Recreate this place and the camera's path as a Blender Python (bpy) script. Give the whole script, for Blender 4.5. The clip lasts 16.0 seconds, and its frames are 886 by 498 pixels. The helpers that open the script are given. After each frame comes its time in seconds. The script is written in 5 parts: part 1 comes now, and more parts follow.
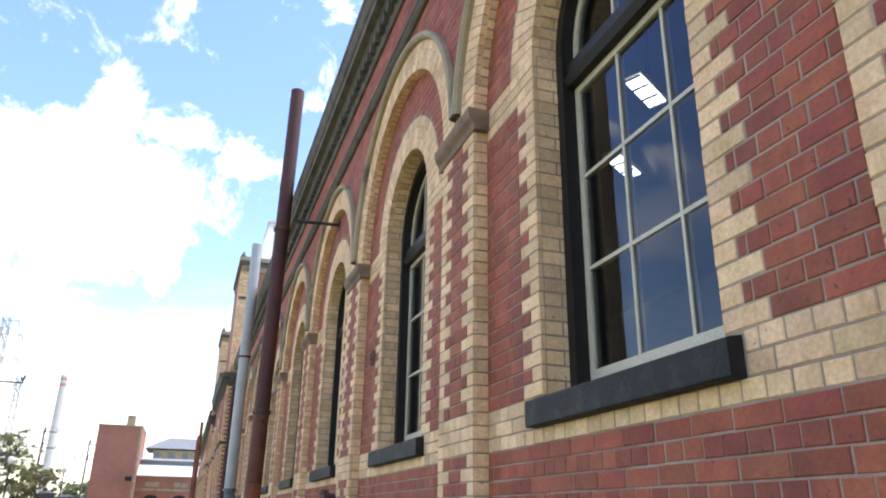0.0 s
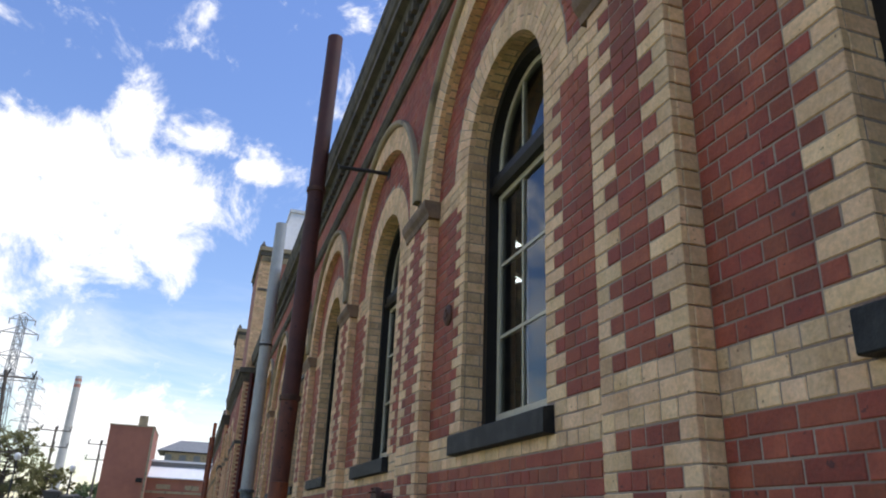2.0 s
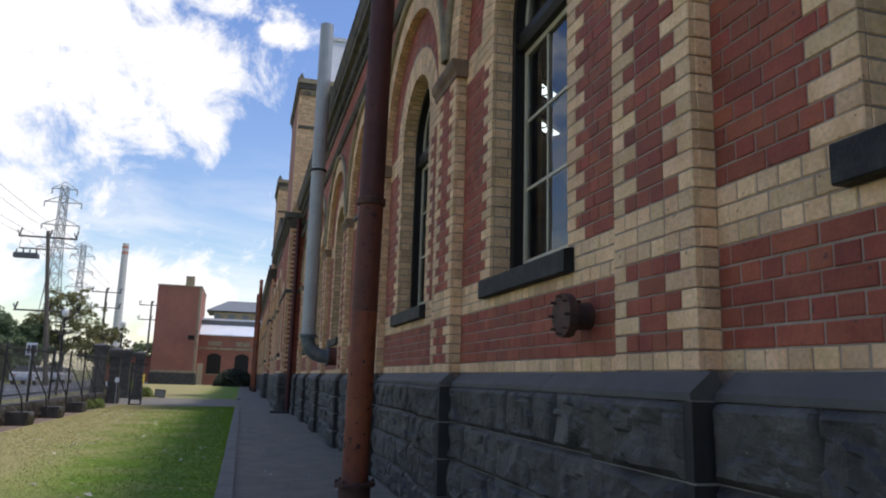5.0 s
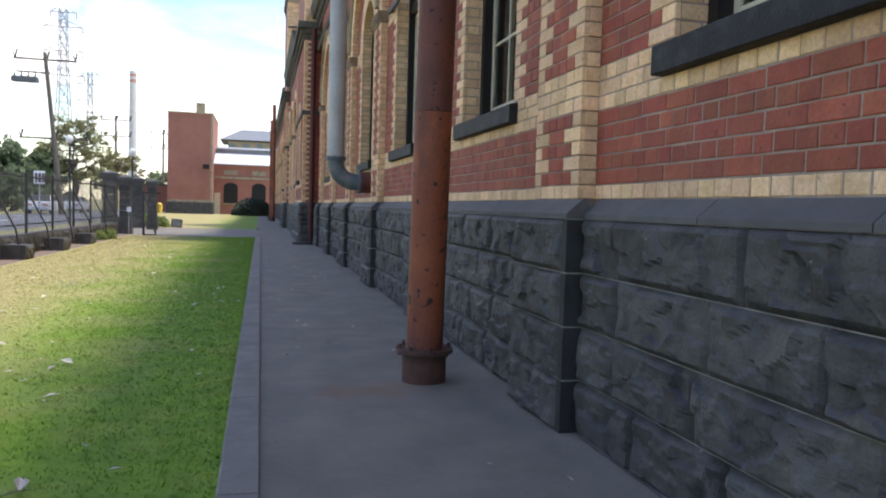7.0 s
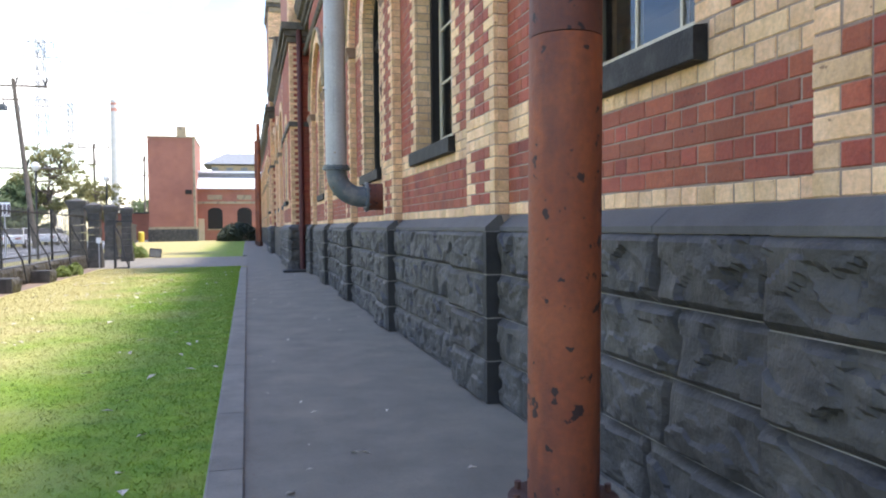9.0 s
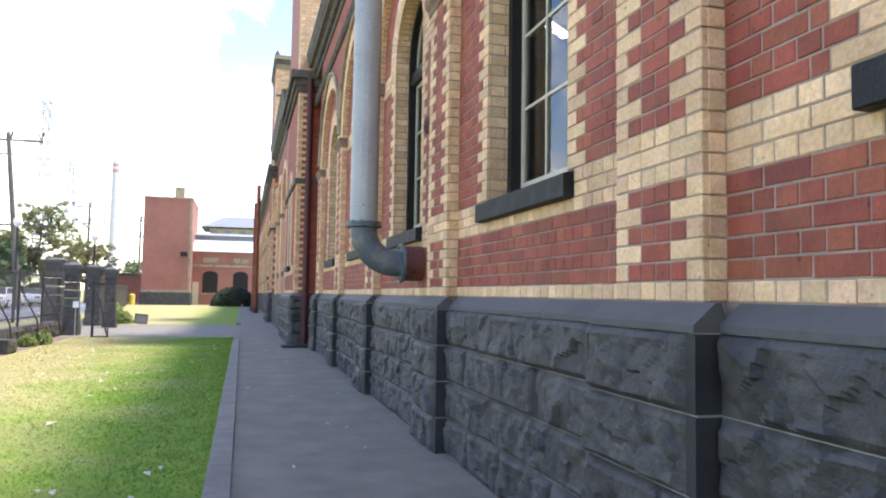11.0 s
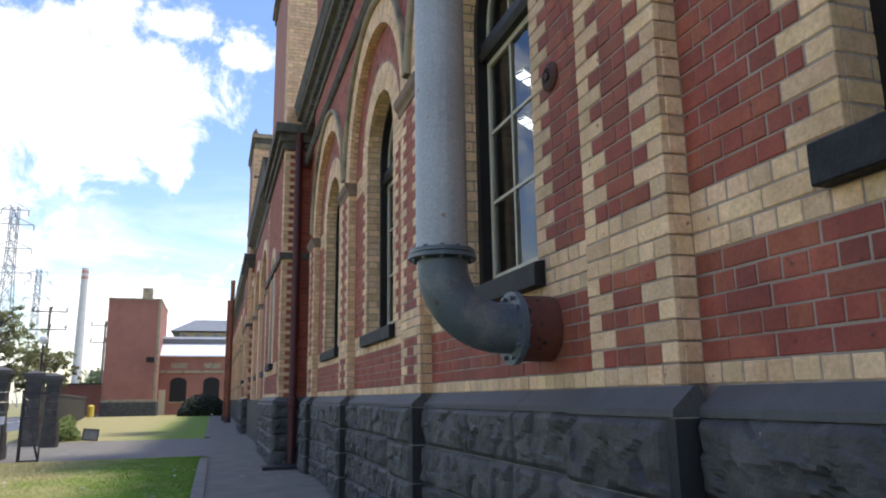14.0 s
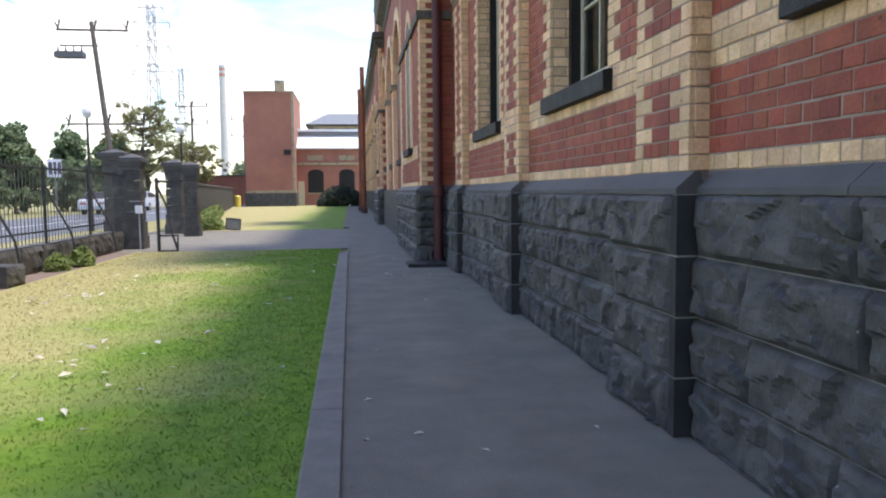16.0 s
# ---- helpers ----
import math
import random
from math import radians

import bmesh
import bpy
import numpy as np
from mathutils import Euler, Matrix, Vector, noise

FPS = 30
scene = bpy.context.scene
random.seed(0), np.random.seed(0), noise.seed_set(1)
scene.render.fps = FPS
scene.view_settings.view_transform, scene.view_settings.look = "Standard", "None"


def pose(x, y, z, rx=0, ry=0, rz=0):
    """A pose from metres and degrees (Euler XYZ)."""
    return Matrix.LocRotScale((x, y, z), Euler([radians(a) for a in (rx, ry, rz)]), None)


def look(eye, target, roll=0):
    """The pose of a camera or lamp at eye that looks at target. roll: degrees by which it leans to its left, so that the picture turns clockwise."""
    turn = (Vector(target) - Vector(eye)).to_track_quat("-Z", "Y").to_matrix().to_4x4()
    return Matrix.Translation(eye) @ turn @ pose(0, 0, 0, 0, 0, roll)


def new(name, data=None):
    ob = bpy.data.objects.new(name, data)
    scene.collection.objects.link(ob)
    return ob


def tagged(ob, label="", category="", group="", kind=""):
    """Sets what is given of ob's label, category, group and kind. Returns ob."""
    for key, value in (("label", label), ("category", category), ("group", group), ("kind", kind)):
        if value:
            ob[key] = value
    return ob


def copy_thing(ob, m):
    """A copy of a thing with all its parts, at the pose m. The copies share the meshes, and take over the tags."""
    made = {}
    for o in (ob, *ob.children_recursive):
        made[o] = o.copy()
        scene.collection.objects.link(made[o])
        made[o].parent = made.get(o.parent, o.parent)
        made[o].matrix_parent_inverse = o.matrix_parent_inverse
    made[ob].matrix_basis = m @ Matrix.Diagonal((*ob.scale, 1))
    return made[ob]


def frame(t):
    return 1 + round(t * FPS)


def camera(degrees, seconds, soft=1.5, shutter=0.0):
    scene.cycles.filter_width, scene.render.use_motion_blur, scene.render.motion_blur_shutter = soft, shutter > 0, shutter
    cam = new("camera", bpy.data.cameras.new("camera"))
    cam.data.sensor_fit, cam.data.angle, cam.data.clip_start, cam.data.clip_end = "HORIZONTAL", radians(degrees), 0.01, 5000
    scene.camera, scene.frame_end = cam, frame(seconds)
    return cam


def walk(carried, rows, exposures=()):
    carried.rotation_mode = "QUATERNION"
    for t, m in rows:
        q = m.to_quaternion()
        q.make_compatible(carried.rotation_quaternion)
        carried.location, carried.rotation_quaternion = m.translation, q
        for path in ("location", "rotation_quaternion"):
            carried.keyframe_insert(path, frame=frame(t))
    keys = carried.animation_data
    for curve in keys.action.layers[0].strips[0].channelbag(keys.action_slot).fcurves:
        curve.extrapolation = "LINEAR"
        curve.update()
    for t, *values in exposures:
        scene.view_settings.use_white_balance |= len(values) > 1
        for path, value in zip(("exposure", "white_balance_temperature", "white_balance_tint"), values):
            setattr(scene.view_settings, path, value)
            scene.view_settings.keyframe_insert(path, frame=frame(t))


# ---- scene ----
cam = camera(63.0, 16.0, soft=2.0)
PATH = [
    (0, (0.082, -0.037, 1.471), (0.678, 1.739, 2.17), 1.0),
    (0.5, (0.031, 0.415, 1.444), (0.586, 2.212, 2.121), 1.9),
    (1, (0.05, 0.982, 1.462), (0.578, 2.757, 2.217), 3.3),
    (1.5, (0.067, 1.496, 1.454), (0.542, 3.291, 2.197), 2.5),
    (2, (0.058, 2.053, 1.431), (0.613, 3.834, 2.154), 2.5),
    (2.5, (0.072, 2.612, 1.438), (0.617, 4.365, 2.233), 1.6),
    (3, (0.036, 3.185, 1.429), (0.621, 4.921, 2.233), 1.1),
    (3.5, (0.049, 3.722, 1.425), (0.645, 5.451, 2.235), 0.7),
    (4, (0.043, 4.339, 1.37), (0.652, 6.123, 2.04), 2.9),
    (4.5, (0.036, 4.867, 1.343), (0.594, 6.692, 1.942), 2.1),
    (5, (0.002, 5.469, 1.285), (0.511, 7.37, 1.641), 1.7),
    (7.5, (-0.017, 8.508, 1.27), (0.473, 10.444, 1.15), 1.2),
    (8, (0.003, 9.196, 1.278), (0.491, 11.134, 1.195), 0.4),
    (10.5, (0.047, 12.377, 1.274), (0.62, 14.292, 1.23), -1.2),
    (11, (0.031, 12.995, 1.362), (0.562, 14.919, 1.489), 0.9),
    (11.5, (0.036, 13.612, 1.386), (0.464, 15.538, 1.712), -0.7),
    (12, (0.079, 14.24, 1.477), (0.528, 16.092, 2.085), 0.0),
    (12.5, (0.086, 14.761, 1.444), (0.557, 16.591, 2.1), 0.7),
    (13, (0.103, 15.434, 1.398), (0.68, 17.241, 2.034), -0.2),
    (13.5, (0.08, 16.079, 1.35), (0.613, 17.924, 1.908), -0.1),
    (14, (0.063, 16.748, 1.321), (0.65, 18.618, 1.721), -0.8),
    (14.5, (0.055, 17.424, 1.324), (0.538, 19.331, 1.682), -0.0),
    (15, (0.052, 18.039, 1.299), (0.471, 19.993, 1.375), 0.2),
    (15.5, (0.039, 18.655, 1.29), (0.33, 20.634, 1.273), 0.3),
    (16, (0.063, 19.377, 1.265), (0.315, 21.354, 1.104), -0.6),
]
EXPO = [(0.0, 1.36, 6650, 13), (0.5, 1.02, 6600, 12.5), (1.0, 0.7, 6550, 12), (1.5, 0.45, 6500, 12), (2.0, 0.33, 6450, 12), (3.5, 0.25, 6400, 12), (5.0, 0.12, 6450, 12.5), (7.5, 1.4, 6750, 12.5), (8.0, 1.6, 6750, 12.5), (10.5, 1.75, 6700, 12), (11.0, 1.75, 6700, 12), (11.5, 1.52, 6600, 12), (12.0, 1.35, 6550, 12), (12.5, 1.12, 6450, 12.5), (13.0, 1.05, 6450, 12.5), (13.5, 0.95, 6450, 12.5), (14.5, 0.68, 6450, 12), (15.0, 0.8, 6500, 12.5), (16.0, 1.2, 6600, 12)]
walk(cam, [(t, look(eye, target, roll)) for t, eye, target, roll in PATH], EXPO)

# ---- world and sun ----
SUN_EL, SUN_AZ = 68.5, 97.0          # azimuth clockwise from +y
world = bpy.data.worlds.new("sky")
scene.world = world
world.use_nodes = True
wn, wl = world.node_tree.nodes, world.node_tree.links
wn.clear()
w_out = wn.new("ShaderNodeOutputWorld")
w_sky = wn.new("ShaderNodeTexSky")
w_sky.sky_type = "NISHITA"
w_sky.sun_disc = False
w_sky.sun_elevation, w_sky.sun_rotation = radians(SUN_EL), radians(SUN_AZ)
w_sky.air_density, w_sky.dust_density, w_sky.ozone_density = 1.35, 0.3, 2.2
w_bg = wn.new("ShaderNodeBackground")
w_bg.inputs["Strength"].default_value = 0.145
w_cloud = wn.new("ShaderNodeBackground")
w_cloud.inputs["Color"].default_value = (1.0, 1.0, 1.0, 1)
w_cloud.inputs["Strength"].default_value = 1.0
w_mix = wn.new("ShaderNodeMixShader")
w_sat = wn.new("ShaderNodeHueSaturation")
w_sat.inputs["Saturation"].default_value = 1.16
w_sat.inputs["Hue"].default_value = 0.515
wl.new(w_sky.outputs[0], w_sat.inputs["Color"])
wl.new(w_sat.outputs[0], w_bg.inputs["Color"])
wl.new(w_bg.outputs[0], w_mix.inputs[1])
wl.new(w_cloud.outputs[0], w_mix.inputs[2])
wl.new(w_mix.outputs[0], w_out.inputs["Surface"])


def wmath(op, a, b=None, c=None, clamp=False):
    n = wn.new("ShaderNodeMath")
    n.operation, n.use_clamp = op, clamp
    for i, v in enumerate((a, b, c)):
        if v is None:
            continue
        if isinstance(v, (int, float)):
            n.inputs[i].default_value = v
        else:
            wl.new(v, n.inputs[i])
    return n.outputs[0]


w_tc = wn.new("ShaderNodeTexCoord")
w_sep = wn.new("ShaderNodeSeparateXYZ")
wl.new(w_tc.outputs["Generated"], w_sep.inputs[0])
w_az = wmath("MULTIPLY", wmath("ARCTAN2", w_sep.outputs["X"], w_sep.outputs["Y"]), 180 / math.pi)
w_el = wmath("MULTIPLY", wmath("ARCSINE", w_sep.outputs["Z"]), 180 / math.pi)


def wnoise(scale, detail, rough, stretch=(1, 1, 1), distort=0.0):
    """Cloud grain over the directions of the sky."""
    mp = wn.new("ShaderNodeMapping")
    mp.inputs["Scale"].default_value = stretch
    wl.new(w_tc.outputs["Generated"], mp.inputs["Vector"])
    n = wn.new("ShaderNodeTexNoise")
    n.inputs["Scale"].default_value, n.inputs["Detail"].default_value = scale, detail
    n.inputs["Roughness"].default_value, n.inputs["Distortion"].default_value = rough, distort
    wl.new(mp.outputs[0], n.inputs["Vector"])
    return n.outputs["Fac"]


def wsmooth(v, lo, hi, top=1.0):
    r = wn.new("ShaderNodeMapRange")
    r.interpolation_type = "SMOOTHSTEP"
    r.inputs["From Min"].default_value, r.inputs["From Max"].default_value, r.inputs["To Max"].default_value = lo, hi, top
    wl.new(v, r.inputs["Value"])
    return r.outputs[0]


def bank(azimuth, elevation, wide, high):
    """The swell of one cloud bank: 1 in its middle, 0 at its rim (degrees)."""
    a = wmath("DIVIDE", wmath("SUBTRACT", w_az, azimuth), wide)
    e = wmath("DIVIDE", wmath("SUBTRACT", w_el, elevation), high)
    return wmath("SUBTRACT", 1.0, wmath("SQRT", wmath("ADD", wmath("MULTIPLY", a, a), wmath("MULTIPLY", e, e))), clamp=True)


w_bank = None
for w_row in ((-19, 19, 11, 10.0), (-14, 21.0, 15, 8.6), (-6.0, 22.6, 10, 6.0), (-9.0, 27.4, 3.4, 4.6), (-3.4, 27.5, 5.6, 2.4), (0.6, 25.6, 3.0, 1.5),
              (-18, 10, 11, 7), (-9, 6.0, 15, 4.2), (-19, 37.2, 10, 3.4), (-10, 38.8, 5, 2.0)):
    w_b = bank(*w_row)
    w_bank = w_b if w_bank is None else wmath("MAXIMUM", w_bank, w_b)
w_fine = wmath("SUBTRACT", wnoise(10.0, 10.0, 0.66, distort=0.35), 0.5)
w_main = wsmooth(wmath("ADD", wmath("MULTIPLY", w_bank, 0.9), wmath("MULTIPLY", w_fine, 2.7)), 0.12, 0.62)
w_far = wmath("MULTIPLY", wsmooth(wnoise(3.6, 8.0, 0.6, (1, 1, 1.8), 0.3), 0.485, 0.70, 0.62), wsmooth(wmath("ABSOLUTE", wmath("ADD", w_az, 8.0)), 22.0, 32.0))
w_veil = wmath("MULTIPLY", wsmooth(wnoise(3.2, 7.0, 0.62, (1, 1, 4.5), 0.5), 0.42, 0.74, 0.62), wmath("MULTIPLY", wsmooth(w_el, 20.0, 9.0), wsmooth(wmath("ABSOLUTE", wmath("ADD", w_az, 8.0)), 32.0, 20.0)))
w_rim = wsmooth(w_el, 6.0, 0.0, 0.35)
wl.new(wmath("MULTIPLY", wmath("MAXIMUM", wmath("MAXIMUM", w_main, w_far), wmath("MAXIMUM", w_veil, w_rim)), 0.96), w_mix.inputs[0])

sun = new("sun", bpy.data.lights.new("sun", "SUN"))
sun.data.energy, sun.data.angle, sun.data.color = 2.35, radians(9.0), (1.0, 0.95, 0.87)
s_a, s_e = radians(SUN_AZ), radians(SUN_EL)
sun.matrix_world = look((0, 0, 60), (0 - math.sin(s_a) * math.cos(s_e), -math.cos(s_a) * math.cos(s_e), 60 - math.sin(s_e)))


# ---- materials ----
def material(name, c1, c2, scale=6.0, rough=0.8, bump=0.15, fine=60.0, metal=0.0, stain=None, stain_scale=1.2, stain_amt=0.5, vary=0.0, spec=0.5, detail=6.0, fleck=None, fleck_scale=20.0, fleck_from=0.66, streak=1.0):
    """Two-tone grain at two scales, an optional stain, small flecks and a variation from piece to piece; streak below 1 draws the stain out upright."""
    m = bpy.data.materials.new(name)
    m.use_nodes = True
    n, l = m.node_tree.nodes, m.node_tree.links
    b = n["Principled BSDF"]
    geo = n.new("ShaderNodeNewGeometry")

    def tex(s, d=detail, r=0.6, upright=1.0):
        t = n.new("ShaderNodeTexNoise")
        t.inputs["Scale"].default_value, t.inputs["Detail"].default_value, t.inputs["Roughness"].default_value = s, d, r
        mp = n.new("ShaderNodeMapping")
        mp.inputs["Scale"].default_value = (1, 1, upright)
        l.new(geo.outputs["Position"], mp.inputs["Vector"])
        l.new(mp.outputs[0], t.inputs["Vector"])
        return t.outputs["Fac"]

    def mixed(fac, a, bb):
        x = n.new("ShaderNodeMix")
        x.data_type = "RGBA"
        for i, v in ((0, fac), (6, a), (7, bb)):
            if isinstance(v, tuple):
                x.inputs[i].default_value = (*v, 1)
            elif isinstance(v, float):
                x.inputs[i].default_value = v
            else:
                l.new(v, x.inputs[i])
        return x.outputs[2]

    def ranged(v, lo, hi, a=0.0, z=1.0):
        r = n.new("ShaderNodeMapRange")
        r.inputs["From Min"].default_value, r.inputs["From Max"].default_value = lo, hi
        r.inputs["To Min"].default_value, r.inputs["To Max"].default_value = a, z
        l.new(v, r.inputs["Value"])
        return r.outputs[0]

    col = mixed(ranged(tex(scale), 0.3, 0.7), c1, c2)
    small = tex(fine, 4.0)
    if stain:
        col = mixed(ranged(tex(stain_scale, upright=streak), 0.5, 0.72, 0.0, stain_amt), col, stain)
    if fleck:
        col = mixed(ranged(tex(fleck_scale, 3.0, 0.5), fleck_from, fleck_from + 0.04, 0.0, 0.9), col, fleck)
    hsv = n.new("ShaderNodeHueSaturation")
    l.new(col, hsv.inputs["Color"])
    value = ranged(small, 0.25, 0.75, 0.80, 1.20)
    if vary:
        info = n.new("ShaderNodeObjectInfo")
        add = n.new("ShaderNodeMath")
        add.operation = "ADD"
        l.new(info.outputs["Random"], add.inputs[0])
        l.new(geo.outputs["Random Per Island"], add.inputs[1])
        fr = n.new("ShaderNodeMath")
        fr.operation = "FRACT"
        l.new(add.outputs[0], fr.inputs[0])
        mul = n.new("ShaderNodeMath")
        mul.operation = "MULTIPLY"
        l.new(value, mul.inputs[0])
        l.new(ranged(fr.outputs[0], 0, 1, 1 - vary, 1 + vary), mul.inputs[1])
        value = mul.outputs[0]
        f2 = n.new("ShaderNodeMath")
        f2.operation = "PINGPONG"
        f2.inputs[1].default_value = 0.13
        l.new(fr.outputs[0], f2.inputs[0])
        l.new(ranged(f2.outputs[0], 0, 0.13, 0.5 - vary * 0.035, 0.5 + vary * 0.03), hsv.inputs["Hue"])
    l.new(value, hsv.inputs["Value"])
    l.new(hsv.outputs[0], b.inputs["Base Color"])
    l.new(ranged(small, 0.2, 0.8, max(rough - 0.12, 0.02), min(rough + 0.1, 1.0)), b.inputs["Roughness"])
    b.inputs["Metallic"].default_value = metal
    b.inputs["Specular IOR Level"].default_value = spec
    if bump:
        bp = n.new("ShaderNodeBump")
        bp.inputs["Strength"].default_value, bp.inputs["Distance"].default_value = bump, 0.01
        l.new(small, bp.inputs["Height"])
        l.new(bp.outputs[0], b.inputs["Normal"])
    return m


RED = material("red_brick", (0.245, 0.052, 0.027), (0.36, 0.094, 0.046), 6.0, 0.75, 0.45, 50, stain=(0.15, 0.044, 0.030), stain_amt=0.55, vary=0.20, fleck=(0.11, 0.036, 0.028), fleck_scale=28.0, fleck_from=0.68)
CREAM = material("cream_brick", (0.63, 0.395, 0.195), (0.79, 0.54, 0.315), 7.0, 0.75, 0.45, 50, stain=(0.44, 0.255, 0.115), stain_scale=2.2, stain_amt=0.55, vary=0.19, fleck=(0.27, 0.15, 0.08), fleck_scale=30.0, fleck_from=0.69)
MORTAR = material("mortar", (0.24, 0.175, 0.135), (0.40, 0.315, 0.24), 5.0, 0.95, 0.3, 120, stain=(0.15, 0.085, 0.065), stain_scale=0.9, stain_amt=0.85)
RENDERED = material("far_red_wall", (0.30, 0.125, 0.085), (0.36, 0.15, 0.10), 1.5, 0.85, 0.1, 30, stain=(0.23, 0.095, 0.07), stain_scale=0.4)
BLUESTONE = material("bluestone", (0.027, 0.026, 0.0235), (0.092, 0.086, 0.074), 4.5, 0.65, 0.8, 40, stain=(0.026, 0.026, 0.026), stain_scale=2.4, stain_amt=0.7, vary=0.2, fleck=(0.26, 0.25, 0.23), fleck_scale=24.0, fleck_from=0.735)
POINTING = material("grey_pointing", (0.22, 0.21, 0.19), (0.34, 0.325, 0.29), 9.0, 0.95, 0.3, 120, stain=(0.07, 0.068, 0.06), stain_scale=2.0, stain_amt=0.8)
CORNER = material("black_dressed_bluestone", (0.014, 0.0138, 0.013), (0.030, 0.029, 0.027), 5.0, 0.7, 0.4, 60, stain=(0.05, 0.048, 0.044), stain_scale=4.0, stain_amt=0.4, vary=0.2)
DRESSED = material("dressed_bluestone", (0.066, 0.064, 0.060), (0.096, 0.092, 0.086), 8.0, 0.7, 0.25, 80, stain=(0.045, 0.045, 0.043), stain_scale=2.0, stain_amt=0.6, vary=0.1)
SILL = material("painted_sill", (0.009, 0.009, 0.009), (0.017, 0.017, 0.016), 6.0, 0.65, 0.4, 60, stain=(0.065, 0.063, 0.056), stain_scale=6.0, stain_amt=0.5, spec=0.3)
IMPOST = material("brown_impost_stone", (0.17, 0.105, 0.065), (0.26, 0.175, 0.11), 5.0, 0.85, 0.4, 60, stain=(0.07, 0.05, 0.04), stain_scale=3.0, stain_amt=0.9)
SANDSTONE = material("weathered_sandstone", (0.30, 0.24, 0.15), (0.38, 0.31, 0.20), 5.0, 0.85, 0.4, 60, stain=(0.08, 0.07, 0.06), stain_scale=2.2, stain_amt=0.9)
CORNICE = material("sooty_cornice_stone", (0.075, 0.068, 0.055), (0.14, 0.122, 0.095), 4.0, 0.9, 0.5, 40, stain=(0.03, 0.03, 0.028), stain_scale=3.0, stain_amt=0.8)
ASPHALT = material("asphalt", (0.160, 0.144, 0.110), (0.222, 0.200, 0.154), 2.4, 0.9, 0.9, 130, stain=(0.27, 0.235, 0.175), stain_scale=1.3, stain_amt=0.6)
KERB = material("bluestone_kerb", (0.165, 0.150, 0.118), (0.225, 0.205, 0.164), 5.0, 0.85, 0.5, 120, stain=(0.11, 0.10, 0.08), stain_scale=2.0, vary=0.1)
ROAD = material("road_asphalt", (0.11, 0.115, 0.125), (0.14, 0.145, 0.155), 0.6, 0.85, 0.1, 60)
PAINT = material("white_road_paint", (0.6, 0.6, 0.58), (0.7, 0.7, 0.68), 2.0, 0.7, 0.0)
DARKFRAME = material("dark_brown_paint", (0.009, 0.0075, 0.0065), (0.016, 0.013, 0.011), 8.0, 0.5, 0.15, 80, spec=0.3)
SASH = material("cream_paint", (0.50, 0.44, 0.31), (0.58, 0.52, 0.38), 12.0, 0.45, 0.1, 90)
RUST = material("rusty_red_iron", (0.175, 0.042, 0.016), (0.29, 0.082, 0.028), 2.4, 0.7, 0.4, 40, stain=(0.045, 0.020, 0.022), stain_scale=3.2, stain_amt=0.95, fleck=(0.008, 0.007, 0.008), fleck_scale=17.0, fleck_from=0.635, streak=0.3)
DARKRUST = material("dark_rusted_iron", (0.055, 0.025, 0.018), (0.12, 0.05, 0.03), 7.0, 0.75, 0.5, 120, stain=(0.02, 0.014, 0.012), stain_scale=5.0, stain_amt=0.8)
ZINC = material("grey_painted_iron", (0.33, 0.335, 0.325), (0.42, 0.425, 0.41), 2.0, 0.5, 0.05, 60, stain=(0.17, 0.155, 0.14), stain_scale=7.0, stain_amt=0.8, metal=0.1, streak=0.05, fleck=(0.28, 0.18, 0.11), fleck_scale=8.0, fleck_from=0.69)
ELBOW = material("slate_grey_painted_iron", (0.085, 0.108, 0.125), (0.115, 0.138, 0.155), 4.0, 0.45, 0.12, 60, stain=(0.30, 0.27, 0.23), stain_scale=4.0, stain_amt=0.8, fleck=(0.10, 0.055, 0.04), fleck_scale=7.0, fleck_from=0.66)
DEEPRUST = material("purple_brown_rusted_iron", (0.085, 0.027, 0.018), (0.165, 0.048, 0.024), 2.4, 0.7, 0.4, 40, stain=(0.035, 0.018, 0.020), stain_scale=3.0, stain_amt=0.9, fleck=(0.008, 0.007, 0.008), fleck_scale=16.0, fleck_from=0.63, streak=0.3)
MAROON = material("maroon_rusted_iron", (0.050, 0.017, 0.015), (0.098, 0.028, 0.021), 1.8, 0.7, 0.4, 40, stain=(0.019, 0.012, 0.014), stain_scale=2.4, stain_amt=0.85, fleck=(0.008, 0.007, 0.008), fleck_scale=16.0, fleck_from=0.66, streak=0.3)
DARKRED = material("dark_red_paint", (0.06, 0.012, 0.012), (0.09, 0.018, 0.016), 4.0, 0.6, 0.15, 50)
IRON = material("black_iron", (0.018, 0.018, 0.02), (0.03, 0.03, 0.032), 8.0, 0.6, 0.2, 90)
# fence bars: sun on the iron is put into this paler grey
RAIL = material("sunlit_grey_iron", (0.06, 0.058, 0.055), (0.11, 0.105, 0.095), 8.0, 0.6, 0.2, 90)
LEAD = material("grey_roof_metal", (0.60, 0.61, 0.62), (0.70, 0.71, 0.72), 1.5, 0.5, 0.1, 20)
SLATE = material("slate_roof", (0.16, 0.17, 0.175), (0.21, 0.22, 0.225), 2.0, 0.8, 0.2, 20)
WHITEROOF = material("white_roof_sheet", (0.66, 0.68, 0.70), (0.74, 0.76, 0.78), 1.0, 0.5, 0.05, 20)
WOODPOLE = material("weathered_timber", (0.10, 0.082, 0.065), (0.15, 0.125, 0.10), 3.0, 0.9, 0.3, 40)
# steel kept pale and bluish: the pylons' distance haze is in the colour
STEEL = material("hazy_galvanised_steel", (0.33, 0.345, 0.365), (0.41, 0.425, 0.445), 2.0, 0.6, 0.05, 20)
